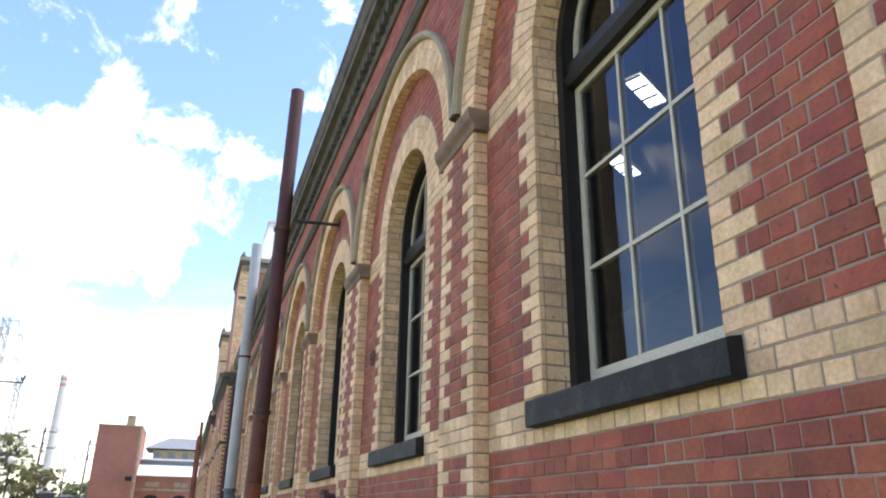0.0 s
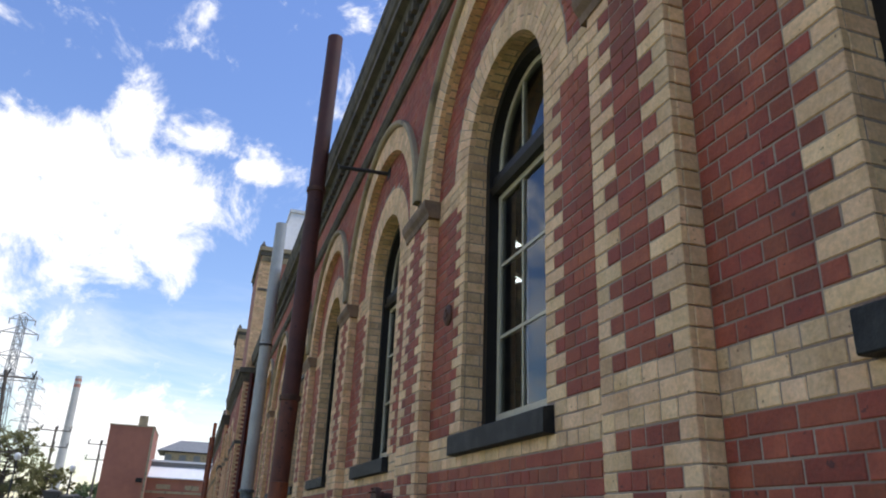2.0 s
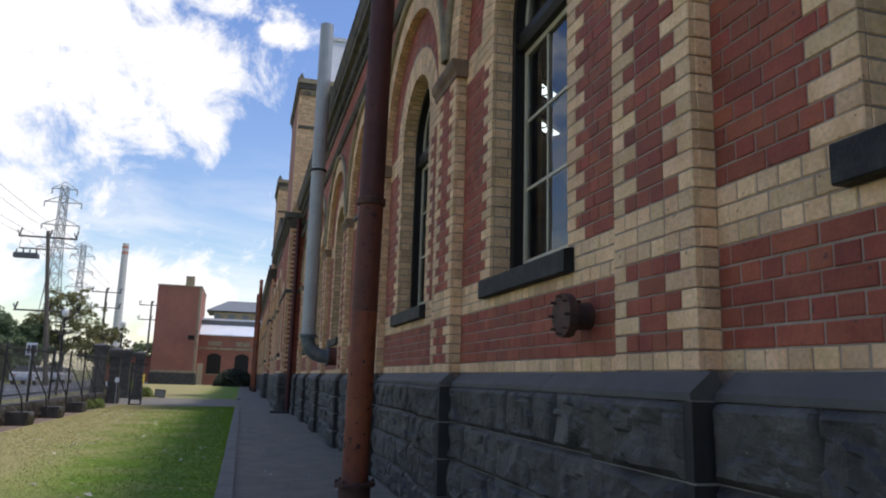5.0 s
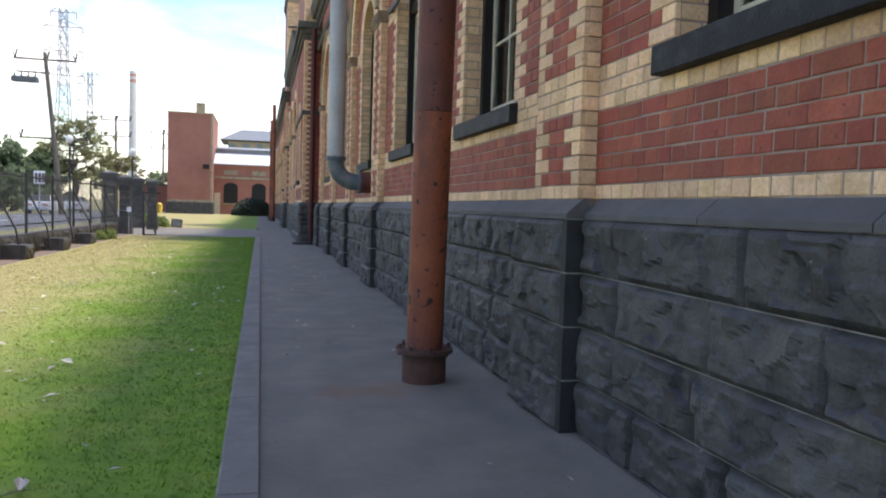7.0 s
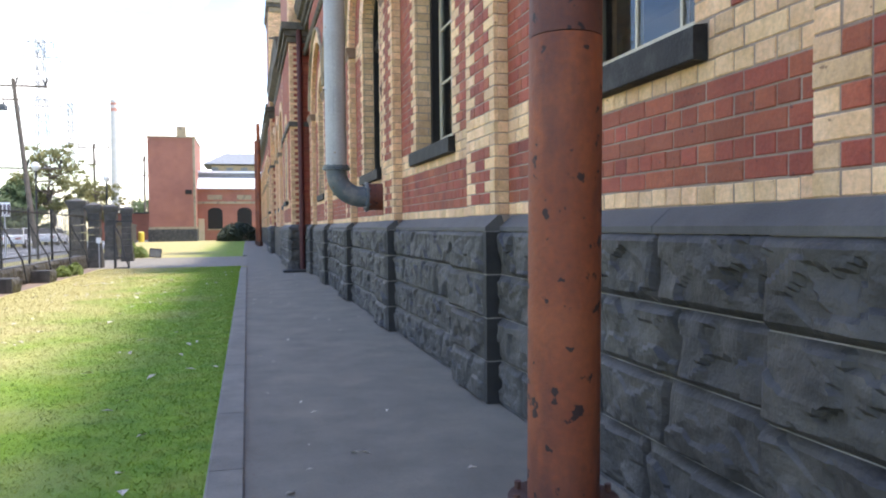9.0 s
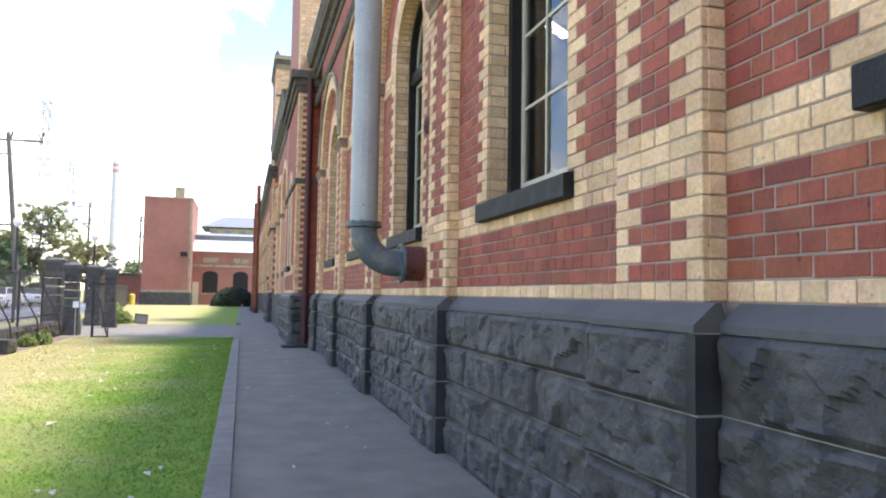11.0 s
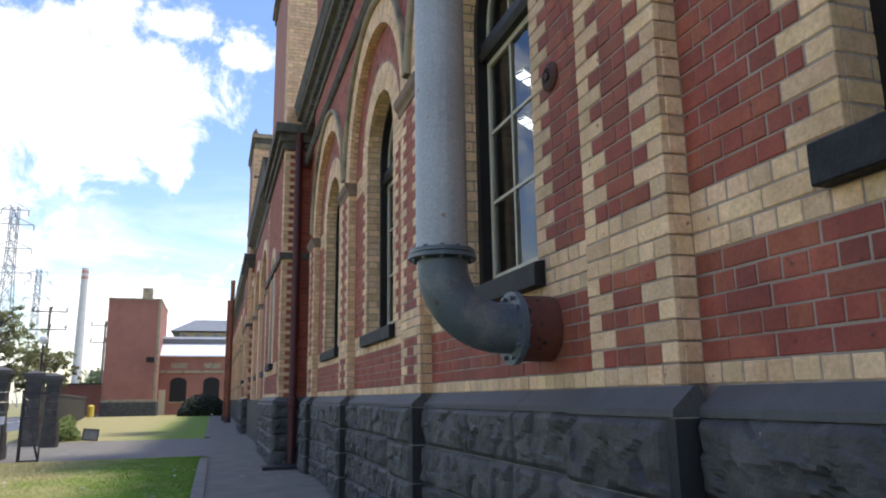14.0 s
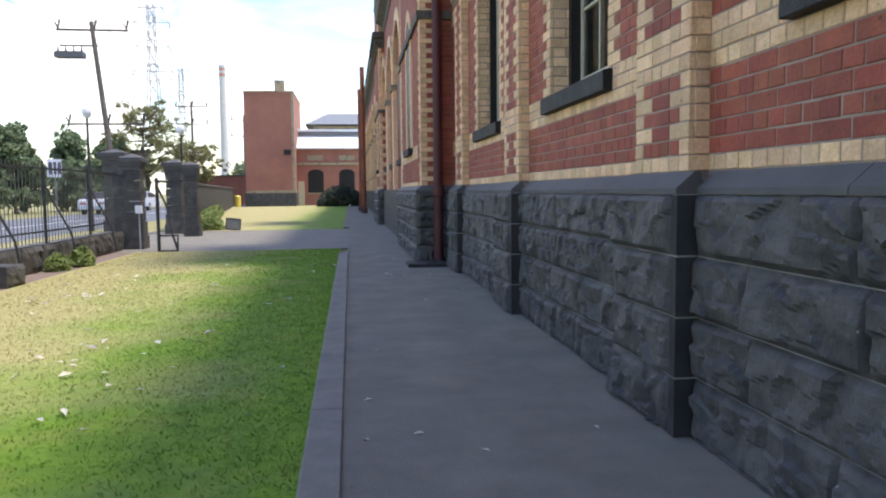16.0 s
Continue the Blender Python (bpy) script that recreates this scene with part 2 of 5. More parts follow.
CONCRETE = material("pale_concrete", (0.48, 0.47, 0.46), (0.56, 0.55, 0.54), 0.5, 0.9, 0.05, 10)
STRIPE = material("red_band_paint", (0.46, 0.21, 0.17), (0.5, 0.25, 0.2), 1.0, 0.8, 0.0)
SOIL = material("garden_soil", (0.16, 0.115, 0.085), (0.24, 0.18, 0.14), 6.0, 0.95, 0.6, 60)
LEAFDRY = material("dry_leaf", (0.48, 0.42, 0.32), (0.62, 0.56, 0.45), 20.0, 0.8, 0.1, 60, vary=0.25)
BARK = material("bark", (0.09, 0.07, 0.055), (0.16, 0.13, 0.10), 8.0, 0.95, 0.6, 40)
LEAF_A = material("gum_foliage", (0.075, 0.115, 0.045), (0.13, 0.17, 0.07), 1.0, 0.7, 0.0, 8, vary=0.3)
LEAF_B = material("olive_foliage", (0.11, 0.115, 0.035), (0.19, 0.175, 0.055), 1.0, 0.7, 0.0, 8, vary=0.3)
LEAF_C = material("clipped_hedge_foliage", (0.02, 0.03, 0.014), (0.035, 0.05, 0.022), 2.0, 0.7, 0.0, 8, vary=0.3)
LEAF_D = material("bright_shrub_foliage", (0.10, 0.15, 0.03), (0.16, 0.20, 0.045), 2.0, 0.7, 0.0, 8, vary=0.3)
DOORPAINT = material("pale_door_paint", (0.5, 0.42, 0.28), (0.56, 0.48, 0.33), 2.0, 0.6, 0.0)
SIGNWHITE = material("white_sign_face", (0.72, 0.73, 0.75), (0.78, 0.79, 0.80), 4.0, 0.5, 0.0)
SIGNDARK = material("dark_sign_print", (0.08, 0.06, 0.10), (0.12, 0.09, 0.14), 4.0, 0.5, 0.0)
BOARD = material("grey_board", (0.09, 0.095, 0.10), (0.13, 0.135, 0.14), 9.0, 0.7, 0.1)
ROOM = material("dim_interior_paint", (0.10, 0.11, 0.12), (0.14, 0.15, 0.16), 1.0, 0.9, 0.0)
YELLOW = material("yellow_plastic", (0.6, 0.45, 0.06), (0.65, 0.5, 0.08), 3.0, 0.5, 0.0)
CARWHITE = material("white_car_paint", (0.72, 0.73, 0.75), (0.76, 0.77, 0.78), 1.0, 0.25, 0.0)
RUBBER = material("black_rubber", (0.02, 0.02, 0.02), (0.03, 0.03, 0.03), 9.0, 0.8, 0.1)
INSUL = material("white_globe_glass", (0.78, 0.78, 0.76), (0.82, 0.82, 0.80), 2.0, 0.3, 0.0)


def grass_material():
    m = material("lawn_grass", (0.105, 0.205, 0.006), (0.19, 0.305, 0.012), 5.0, 0.9, 0.9, 150, stain=(0.28, 0.29, 0.05), stain_scale=2.2, stain_amt=0.5, vary=0.13)
    n, l = m.node_tree.nodes, m.node_tree.links
    # the lawn is straw-coloured towards the fence
    geo = n.new("ShaderNodeNewGeometry")
    sep = n.new("ShaderNodeSeparateXYZ")
    l.new(geo.outputs["Position"], sep.inputs[0])
    t = n.new("ShaderNodeTexNoise")
    t.inputs["Scale"].default_value, t.inputs["Detail"].default_value = 0.8, 5.0
    l.new(geo.outputs["Position"], t.inputs["Vector"])
    a = n.new("ShaderNodeMath")
    a.operation = "MULTIPLY_ADD"
    l.new(t.outputs["Fac"], a.inputs[0])
    a.inputs[1].default_value = 4.0
    l.new(sep.outputs["X"], a.inputs[2])
    r = n.new("ShaderNodeMapRange")
    r.inputs["From Min"].default_value, r.inputs["From Max"].default_value = 1.0, -1.2
    l.new(a.outputs[0], r.inputs["Value"])
    x = n.new("ShaderNodeMix")
    x.data_type = "RGBA"
    hsv = next(k for k in n if k.type == "HUE_SAT")
    old = hsv.inputs["Color"].links[0].from_socket
    l.new(r.outputs[0], x.inputs[0])
    l.new(old, x.inputs[6])
    x.inputs[7].default_value = (0.36, 0.315, 0.125, 1)
    l.new(x.outputs[2], hsv.inputs["Color"])
    return m


GRASS = grass_material()


def stained_asphalt():
    """Asphalt with a rust stain washed out from the foot of the old pipe."""
    m = ASPHALT
    n, l = m.node_tree.nodes, m.node_tree.links
    geo, sub_, mul, ln = n.new("ShaderNodeNewGeometry"), n.new("ShaderNodeVectorMath"), n.new("ShaderNodeVectorMath"), n.new("ShaderNodeVectorMath")
    sub_.operation, mul.operation, ln.operation = "SUBTRACT", "MULTIPLY", "LENGTH"
    l.new(geo.outputs["Position"], sub_.inputs[0])
    sub_.inputs[1].default_value = (0.75, 12.75, 0)
    l.new(sub_.outputs[0], mul.inputs[0])
    mul.inputs[1].default_value = (1.2, 2.6, 0)
    l.new(mul.outputs[0], ln.inputs[0])
    t = n.new("ShaderNodeTexNoise")
    t.inputs["Scale"].default_value, t.inputs["Detail"].default_value = 5.0, 5.0
    l.new(geo.outputs["Position"], t.inputs["Vector"])
    a = n.new("ShaderNodeMath")
    a.operation = "ADD"
    l.new(ln.outputs["Value"], a.inputs[0])
    l.new(t.outputs["Fac"], a.inputs[1])
    r = n.new("ShaderNodeMapRange")
    r.inputs["From Min"].default_value, r.inputs["From Max"].default_value, r.inputs["To Min"].default_value, r.inputs["To Max"].default_value = 1.15, 0.5, 0.0, 0.75
    l.new(a.outputs[0], r.inputs["Value"])
    hsv = next(k for k in n if k.type == "HUE_SAT")
    x = n.new("ShaderNodeMix")
    x.data_type = "RGBA"
    l.new(r.outputs[0], x.inputs[0])
    l.new(hsv.inputs["Color"].links[0].from_socket, x.inputs[6])
    x.inputs[7].default_value = (0.23, 0.115, 0.06, 1)
    l.new(x.outputs[2], hsv.inputs["Color"])


stained_asphalt()
VERGE = material("dry_verge_grass", (0.22, 0.20, 0.075), (0.32, 0.28, 0.11), 0.8, 0.95, 0.3, 40, stain=(0.13, 0.17, 0.05), stain_scale=0.3)


def glass_material():
    m = bpy.data.materials.new("window_glass")
    m.use_nodes = True
    n, l = m.node_tree.nodes, m.node_tree.links
    n.clear()
    out, mx = n.new("ShaderNodeOutputMaterial"), n.new("ShaderNodeMixShader")
    tr, gl, fr = n.new("ShaderNodeBsdfTransparent"), n.new("ShaderNodeBsdfGlossy"), n.new("ShaderNodeFresnel")
    tr.inputs["Color"].default_value = (0.80, 0.86, 0.9, 1)
    gl.inputs["Roughness"].default_value = 0.01
    gl.inputs["Color"].default_value = (0.9, 0.95, 1.0, 1)
    fr.inputs["IOR"].default_value = 1.58
    geo, t, bp = n.new("ShaderNodeNewGeometry"), n.new("ShaderNodeTexNoise"), n.new("ShaderNodeBump")
    t.inputs["Scale"].default_value = 1.6
    l.new(geo.outputs["Position"], t.inputs["Vector"])
    bp.inputs["Strength"].default_value, bp.inputs["Distance"].default_value = 0.06, 0.05
    l.new(t.outputs["Fac"], bp.inputs["Height"])
    l.new(bp.outputs[0], gl.inputs["Normal"])
    l.new(fr.outputs[0], mx.inputs[0])
    l.new(tr.outputs[0], mx.inputs[1])
    l.new(gl.outputs[0], mx.inputs[2])
    l.new(mx.outputs[0], out.inputs[0])
    return m


GLASS = glass_material()


def lamp_material():
    m = bpy.data.materials.new("lit_tube")
    m.use_nodes = True
    b = m.node_tree.nodes["Principled BSDF"]
    b.inputs["Emission Color"].default_value = (0.95, 1.0, 0.93, 1)
    b.inputs["Emission Strength"].default_value = 1.6
    return m


TUBE = lamp_material()


# ---- mesh helpers ----
class Shape:
    """Vertices and faces gathered for one mesh."""

    def __init__(self):
        self.v, self.f = [], []

    def add(self, verts, faces, m=None):
        k = len(self.v)
        self.v += [tuple(m @ Vector(p)) if m else tuple(p) for p in verts]
        self.f += [tuple(i + k for i in q) for q in faces]
        return self

    def box(self, x0, y0, z0, x1, y1, z1, m=None):
        return self.add([(x, y, z) for x in (x0, x1) for y in (y0, y1) for z in (z0, z1)],
                        [(0, 1, 3, 2), (4, 6, 7, 5), (0, 4, 5, 1), (2, 3, 7, 6), (0, 2, 6, 4), (1, 5, 7, 3)], m)

    def tube(self, p0, p1, r0, r1=None, n=12, caps=True):
        p0, p1 = Vector(p0), Vector(p1)
        r1 = r0 if r1 is None else r1
        q = (p1 - p0).to_track_quat("Z", "Y")
        ring = [Vector((math.cos(2 * math.pi * i / n), math.sin(2 * math.pi * i / n), 0)) for i in range(n)]
        vs = [p0 + q @ (c * r0) for c in ring] + [p1 + q @ (c * r1) for c in ring]
        fs = [(i, (i + 1) % n, n + (i + 1) % n, n + i) for i in range(n)]
        if caps:
            fs += [tuple(reversed(range(n))), tuple(range(n, 2 * n))]
        return self.add(vs, fs)

    def sweep(self, path, r, n=16):
        """A round bar along a path of points."""
        path = [Vector(p) for p in path]
        vs, fs = [], []
        for i, p in enumerate(path):
            d = path[min(i + 1, len(path) - 1)] - path[max(i - 1, 0)]
            q = d.to_track_quat("Z", "Y")
            rr = r[i] if isinstance(r, (list, tuple)) else r
            vs += [p + q @ Vector((math.cos(2 * math.pi * j / n) * rr, math.sin(2 * math.pi * j / n) * rr, 0)) for j in range(n)]
        for i in range(len(path) - 1):
            fs += [(i * n + j, i * n + (j + 1) % n, (i + 1) * n + (j + 1) % n, (i + 1) * n + j) for j in range(n)]
        fs += [tuple(reversed(range(n))), tuple((len(path) - 1) * n + j for j in range(n))]
        return self.add(vs, fs)

    def lathe(self, profile, x, y, n=20):
        """A turned shape about an upright axis, from (radius, height) pairs."""
        vs = [(x + r * math.cos(2 * math.pi * j / n), y + r * math.sin(2 * math.pi * j / n), z) for r, z in profile for j in range(n)]
        fs = [(i * n + j, i * n + (j + 1) % n, (i + 1) * n + (j + 1) % n, (i + 1) * n + j) for i in range(len(profile) - 1) for j in range(n)]
        fs += [tuple(reversed(range(n))), tuple((len(profile) - 1) * n + j for j in range(n))]
        return self.add(vs, fs)

    def profile_y(self, pts, y0, y1):
        """A closed x-z outline drawn out along y."""
        n = len(pts)
        return self.add([(x, y0, z) for x, z in pts] + [(x, y1, z) for x, z in pts],
                        [(i, (i + 1) % n, n + (i + 1) % n, n + i) for i in range(n)] + [tuple(reversed(range(n))), tuple(range(n, 2 * n))])

    def profile_x(self, pts, x0, x1):
        n = len(pts)
        return self.add([(x0, y, z) for y, z in pts] + [(x1, y, z) for y, z in pts],
                        [(i, (i + 1) % n, n + (i + 1) % n, n + i) for i in range(n)] + [tuple(reversed(range(n))), tuple(range(n, 2 * n))])

    def mesh(self, name, mat, smooth=False):
        me = bpy.data.meshes.new(name)
        me.from_pydata(self.v, [], self.f)
        me.materials.append(mat)
        bm = bmesh.new()
        bm.from_mesh(me)
        bmesh.ops.recalc_face_normals(bm, faces=bm.faces)
        bm.to_mesh(me)
        bm.free()
        if smooth:
            me.shade_smooth()
            me.set_sharp_from_angle(angle=radians(40))
        return me


def part(name, shape, mat, parent, label="", smooth=False):
    ob = new(name, shape.mesh(name, mat, smooth))
    ob.parent = parent
    if label:
        ob["label"] = label
    return ob


def sheet_mesh(name, pts, mat):
    """One thin sheet through the points, facing the way of their order."""
    me = bpy.data.meshes.new(name)
    me.from_pydata(pts, [], [tuple(range(len(pts)))])
    me.materials.append(mat)
    return me


def thing(name, label, category, group="", kind=""):
    return tagged(new(name), label, category, group, kind)


def solid(name, shape, mat, label, category="", kind="", group="", smooth=False):
    return tagged(new(name, shape.mesh(name, mat, smooth)), label, category, group, kind)


# ---- the facade's measures ----
PITCH, FIRST, PIER_W = 3.71, 0.60, 0.69      # bay length, near edge of the first pier, pier width
PIER_X, WALL_X, GLASS_X = 1.76, 1.865, 2.04   # faces of piers, of the bay walls and of the glazing
PLINTH, COURSE = 1.35, 0.0845                # height of the plinth, one brick course
SPRING, R_WIN, R_RING, R_BIG, R_OUT, R_LABEL = 4.30, 0.74, 1.07, 1.51, 1.79, 1.86
BAR = 0.215                                  # glazing bars from the window's middle
MID = PIER_W + R_BIG                         # bay centre from the pier's near edge
N_BAYS = 8
EAVES = 7.56
END_Y = 32.0               # where the main front ends
JOINT = 0.008

_bricks = {}


def brick_mesh(w, h, d, mat):
    """A brick that faces -x, with its arrises worn off; w along y, h along z, d deep."""
    key = (round(w, 3), round(h, 3), round(d, 3), mat.name)
    if key not in _bricks:
        s = Shape()
        b = 0.004
        y, z = w / 2, h / 2
        s.add([(d, -y, -z), (d, y, -z), (d, y, z), (d, -y, z), (b, -y, -z), (b, y, -z), (b, y, z), (b, -y, z),
               (0, -y + b, -z + b), (0, y - b, -z + b), (0, y - b, z - b), (0, -y + b, z - b)],
              [(4, 5, 1, 0), (5, 6, 2, 1), (6, 7, 3, 2), (7, 4, 0, 3), (4, 8, 9, 5), (5, 9, 10, 6), (6, 10, 11, 7), (7, 11, 8, 4), (8, 11, 10, 9)])
        _bricks[key] = (s.mesh("brick", mat), s)
    return _bricks[key]


rng = random.Random(4)


class Masonry:
    """Bricks of one wall: the first are laid as pieces, the rest joined."""

    def __init__(self, parent, pieces=300):
        self.parent, self.left, self.rest = parent, pieces, {}

    def lay(self, x, y0, y1, z0, z1, mat, turn=0, d=0.03):
        w, h = y1 - y0 - JOINT, z1 - z0 - JOINT
        if w < 0.02 or h < 0.02:
            return
        me, s = brick_mesh(w, h, d, mat)
        m = pose(x + rng.uniform(-0.002, 0.002), (y0 + y1) / 2 + rng.uniform(-0.0015, 0.0015), (z0 + z1) / 2 + rng.uniform(-0.0015, 0.0015), rng.uniform(-0.35, 0.35), rng.uniform(-0.9, 0.9), turn + rng.uniform(-0.5, 0.5))
        self.put(me, s, m, mat)

    def put(self, me, s, m, mat, name="brick"):
        if self.left > 0:
            self.left -= 1
            ob = new(name, me)
            ob.parent = self.parent
            ob.matrix_basis = m
        else:
            self.rest.setdefault(mat, Shape()).add(s.v, s.f, m)

    def side(self, x0, x1, y, z0, z1, mat):
        """A brick end that faces -y, from x0 to x1."""
        w, h = x1 - x0 - JOINT, z1 - z0 - JOINT
        me, s = brick_mesh(w, h, 0.03, mat)
        self.put(me, s, pose((x0 + x1) / 2, y + rng.uniform(-0.0015, 0.0015), (z0 + z1) / 2, 0, 0, 90), mat)

    def finish(self):
        for mat, s in self.rest.items():
            tagged(part("brickwork", s, mat, self.parent), kind="stuff")


def wedge(r0, r1, a0, a1, d):
    """An arch brick about the y-z origin that faces -x."""
    s, g, b = Shape(), 0.004, 0.003
    pts = [((r0 + g), a0 + g / r0), ((r1 - g), a0 + g / r1), ((r1 - g), a1 - g / r1), ((r0 + g), a1 - g / r0)]
    o = [(r * math.cos(t), r * math.sin(t)) for r, t in pts]
    cy, cz = sum(p[0] for p in o) / 4, sum(p[1] for p in o) / 4
    i = [(p[0] + (cy - p[0]) * 0.05, p[1] + (cz - p[1]) * 0.05) for p in o]
    s.add([(d, *p) for p in o] + [(b, *p) for p in o] + [(0, *p) for p in i],
          [(4, 5, 1, 0), (5, 6, 2, 1), (6, 7, 3, 2), (7, 4, 0, 3), (4, 8, 9, 5), (5, 9, 10, 6), (6, 10, 11, 7), (7, 11, 8, 4), (8, 11, 10, 9)])
    return s


_wedges = {}


def arch_ring(mas, x, yc, zc, r0, r1, n, limit=None, depth=0.05):
    """A ring of arch bricks in two alternating bonds; limit cuts it at the neighbouring arch."""
    for k in range(n):
        a0, a1 = math.pi * k / n, math.pi * (k + 1) / n
        mid = (a0 + a1) / 2
        top = r1 if limit is None else min(r1, (limit - 0.006) / max(abs(math.cos(a0)), abs(math.cos(a1))))
        third = (r1 - r0) / 3
        cut = r0 + (third if k % 2 else 2 * third)
        for p, q in ((r0, min(cut, top)), (cut, top)):
            if q - p < 0.04:
                continue
            key = (r0, n, round(p, 3), round(q, 3))
            if key not in _wedges:
                h = math.pi / n / 2
                s = wedge(p, q, -h, h, depth)
                _wedges[key] = (s.mesh("voussoir", CREAM), s)
            me, s = _wedges[key]
            mas.put(me, s, Matrix.Translation((x, yc, zc)) @ Matrix.Rotation(mid, 4, "X"), CREAM, "voussoir")


def bay_wall(k):
    """The recessed brick wall of one bay with its arched opening, and the arch over it."""
    y0 = FIRST + k * PITCH
    a, b, c = y0 + PIER_W, y0 + PITCH, y0 + MID
    wall = thing("wall_bay", "polychrome red and cream brick bay wall round an arched window", "wall", kind="structure")
    # mortar body with the arched opening cut through it
    body = Shape()
    x, back = WALL_X + 0.0045, WALL_X + 0.45
    n = 28
    ya, yb = a - 0.1, b + 0.1
    body.box(x, ya, 0.2, back, c - R_WIN, SPRING).box(x, c + R_WIN, 0.2, back, yb, SPRING).box(x, c - R_WIN, 0.2, back, c + R_WIN, PLINTH + 8.5 * COURSE)
    for i in range(n):
        t0, t1 = math.pi * i / n, math.pi * (i + 1) / n
        p0, p1 = (c + R_WIN * math.cos(t0), SPRING + R_WIN * math.sin(t0)), (c + R_WIN * math.cos(t1), SPRING + R_WIN * math.sin(t1))
        top = SPRING + R_BIG + 0.35
        q0, q1 = (p0[0] if i else yb, top), (p1[0] if i < n - 1 else ya, top)
        if i == 0:
            p0 = (yb, SPRING)
            body.add([(u, *v) for u in (x, back) for v in ((c + R_WIN, SPRING), (yb, SPRING), (yb, top), p1)], [(0, 1, 2, 3), (7, 6, 5, 4), (0, 3, 7, 4), (3, 2, 6, 7), (0, 4, 5, 1), (1, 5, 6, 2)])
            p0, q0 = p1, (yb, top)
            continue
        if i == n - 1:
            body.add([(u, *v) for u in (x, back) for v in (p0, (ya, top), (ya, SPRING), (c - R_WIN, SPRING))], [(0, 1, 2, 3), (7, 6, 5, 4), (0, 3, 7, 4), (3, 2, 6, 7), (0, 4, 5, 1), (1, 5, 6, 2)])
            continue
        q0 = (yb, top) if i == 1 else q0
        q1 = (ya, top) if i == n - 2 else q1
        body.add([(u, *v) for u in (x, back) for v in (p0, q0, q1, p1)], [(0, 1, 2, 3), (7, 6, 5, 4), (0, 3, 7, 4), (0, 4, 5, 1), (2, 6, 7, 3)])
    part("mortar_bed", body, MORTAR, wall)
    mas = Masonry(wall, 300)
    rows = int((SPRING - PLINTH) / COURSE)
    w0, w1 = c - R_WIN, c + R_WIN
    for r in range(rows + 1):
        z0 = PLINTH + r * COURSE
        if r == 0:
            course_at(mas, WALL_X, a, b, 0, CREAM, True)
        elif r < 6:
            course_at(mas, WALL_X, a, b, r, RED, r % 2 == 0)
        elif r < 9:
            if r == 6:
                course_at(mas, WALL_X, a, b, r, CREAM, True)
            else:
                course_at(mas, WALL_X, a, c - 0.832, r, CREAM, r % 2 == 0)
                course_at(mas, WALL_X, c + 0.832, b, r, CREAM, r % 2 == 0)
        elif r >= rows - 2:
            course_at(mas, WALL_X, a, w0 + 0.007, r, CREAM, r % 2 == 0)
            course_at(mas, WALL_X, w1 - 0.007, b, r, CREAM, r % 2 == 0)
        else:
            q = 0.235 if r % 2 else 0.1175
            zz = (z0, z0 + COURSE)
            mas.lay(WALL_X, w0 - q, w0 + 0.007, *zz, CREAM)
            mas.lay(WALL_X, w1 - 0.007, w1 + q, *zz, CREAM)
            course_at(mas, WALL_X, a, w0 - q, r, RED, r % 2 == 0)
            course_at(mas, WALL_X, w1 + q, b, r, RED, r % 2 == 0)
    # reveal of the opening, which shows on its far side, and the soffit
    for r in range(9, rows + 1):
        cuts = (WALL_X + 0.03, WALL_X + 0.1475, WALL_X + 0.27) if r % 2 else (WALL_X + 0.03, WALL_X + 0.27)
        for p, q in zip(cuts, cuts[1:]):
            mas.side(p, q, w1 - 0.003, PLINTH + r * COURSE, PLINTH + (r + 1) * COURSE, CREAM)
    for i in range(32):
        t = math.pi * (i + 0.5) / 32
        cuts = (0.03, 0.1475, 0.27) if i % 2 else (0.03, 0.27)
        for p, q in zip(cuts, cuts[1:]):
            me, s = brick_mesh(q - p - JOINT, math.pi * R_WIN / 32 - JOINT, 0.03, CREAM)
            rot = Matrix.Translation((WALL_X + (p + q) / 2, c, SPRING)) @ Matrix.Rotation(t, 4, "X") @ Matrix.Translation((0, R_WIN - 0.004, 0)) @ pose(0, 0, 0, 0, 0, 90)
            mas.put(me, s, rot, CREAM)
    mas.left = 60
    arch_ring(mas, WALL_X, c, SPRING, R_WIN - 0.008, R_RING, 33)
    # red infill between the two arches
    mas.left = 0
    z = PLINTH + (rows + 1) * COURSE
    r = rows + 1
    while z < SPRING + R_BIG:
        dz = max(abs(z - SPRING), abs(z + COURSE - SPRING))
        out = math.sqrt(max(R_BIG ** 2 - (z + 0.02 - SPRING) ** 2, 0)) + 0.05
        inn = R_RING ** 2 - (z + 0.02 - SPRING) ** 2
        if inn > 0:
            i2 = math.sqrt(inn) + 0.012
            course_at(mas, WALL_X, c - out, c - i2, r, RED, r % 2 == 0)
            course_at(mas, WALL_X, c + i2, c + out, r, RED, r % 2 == 0)
        else:
            course_at(mas, WALL_X, c - out, c + out, r, RED, r % 2 == 0)
        z += COURSE
        r += 1
    mas.finish()
    return wall


def course_at(mas, x, a, b, r, mat, head):
    """A course whose joints keep to one raster along the whole front."""
    size = 0.1175 if head else 0.235
    phase = FIRST if head else FIRST + 0.0587
    first = math.ceil((a - phase) / size) * size + phase
    cuts = [a]
    y = first
    while y < b:
        if y - cuts[-1] > 0.04 and b - y > 0.04:
            cuts.append(y)
        y += size
    cuts.append(b)
    for p, q in zip(cuts, cuts[1:]):
        mas.lay(x, p, q, PLINTH + r * COURSE, PLINTH + (r + 1) * COURSE, mat)


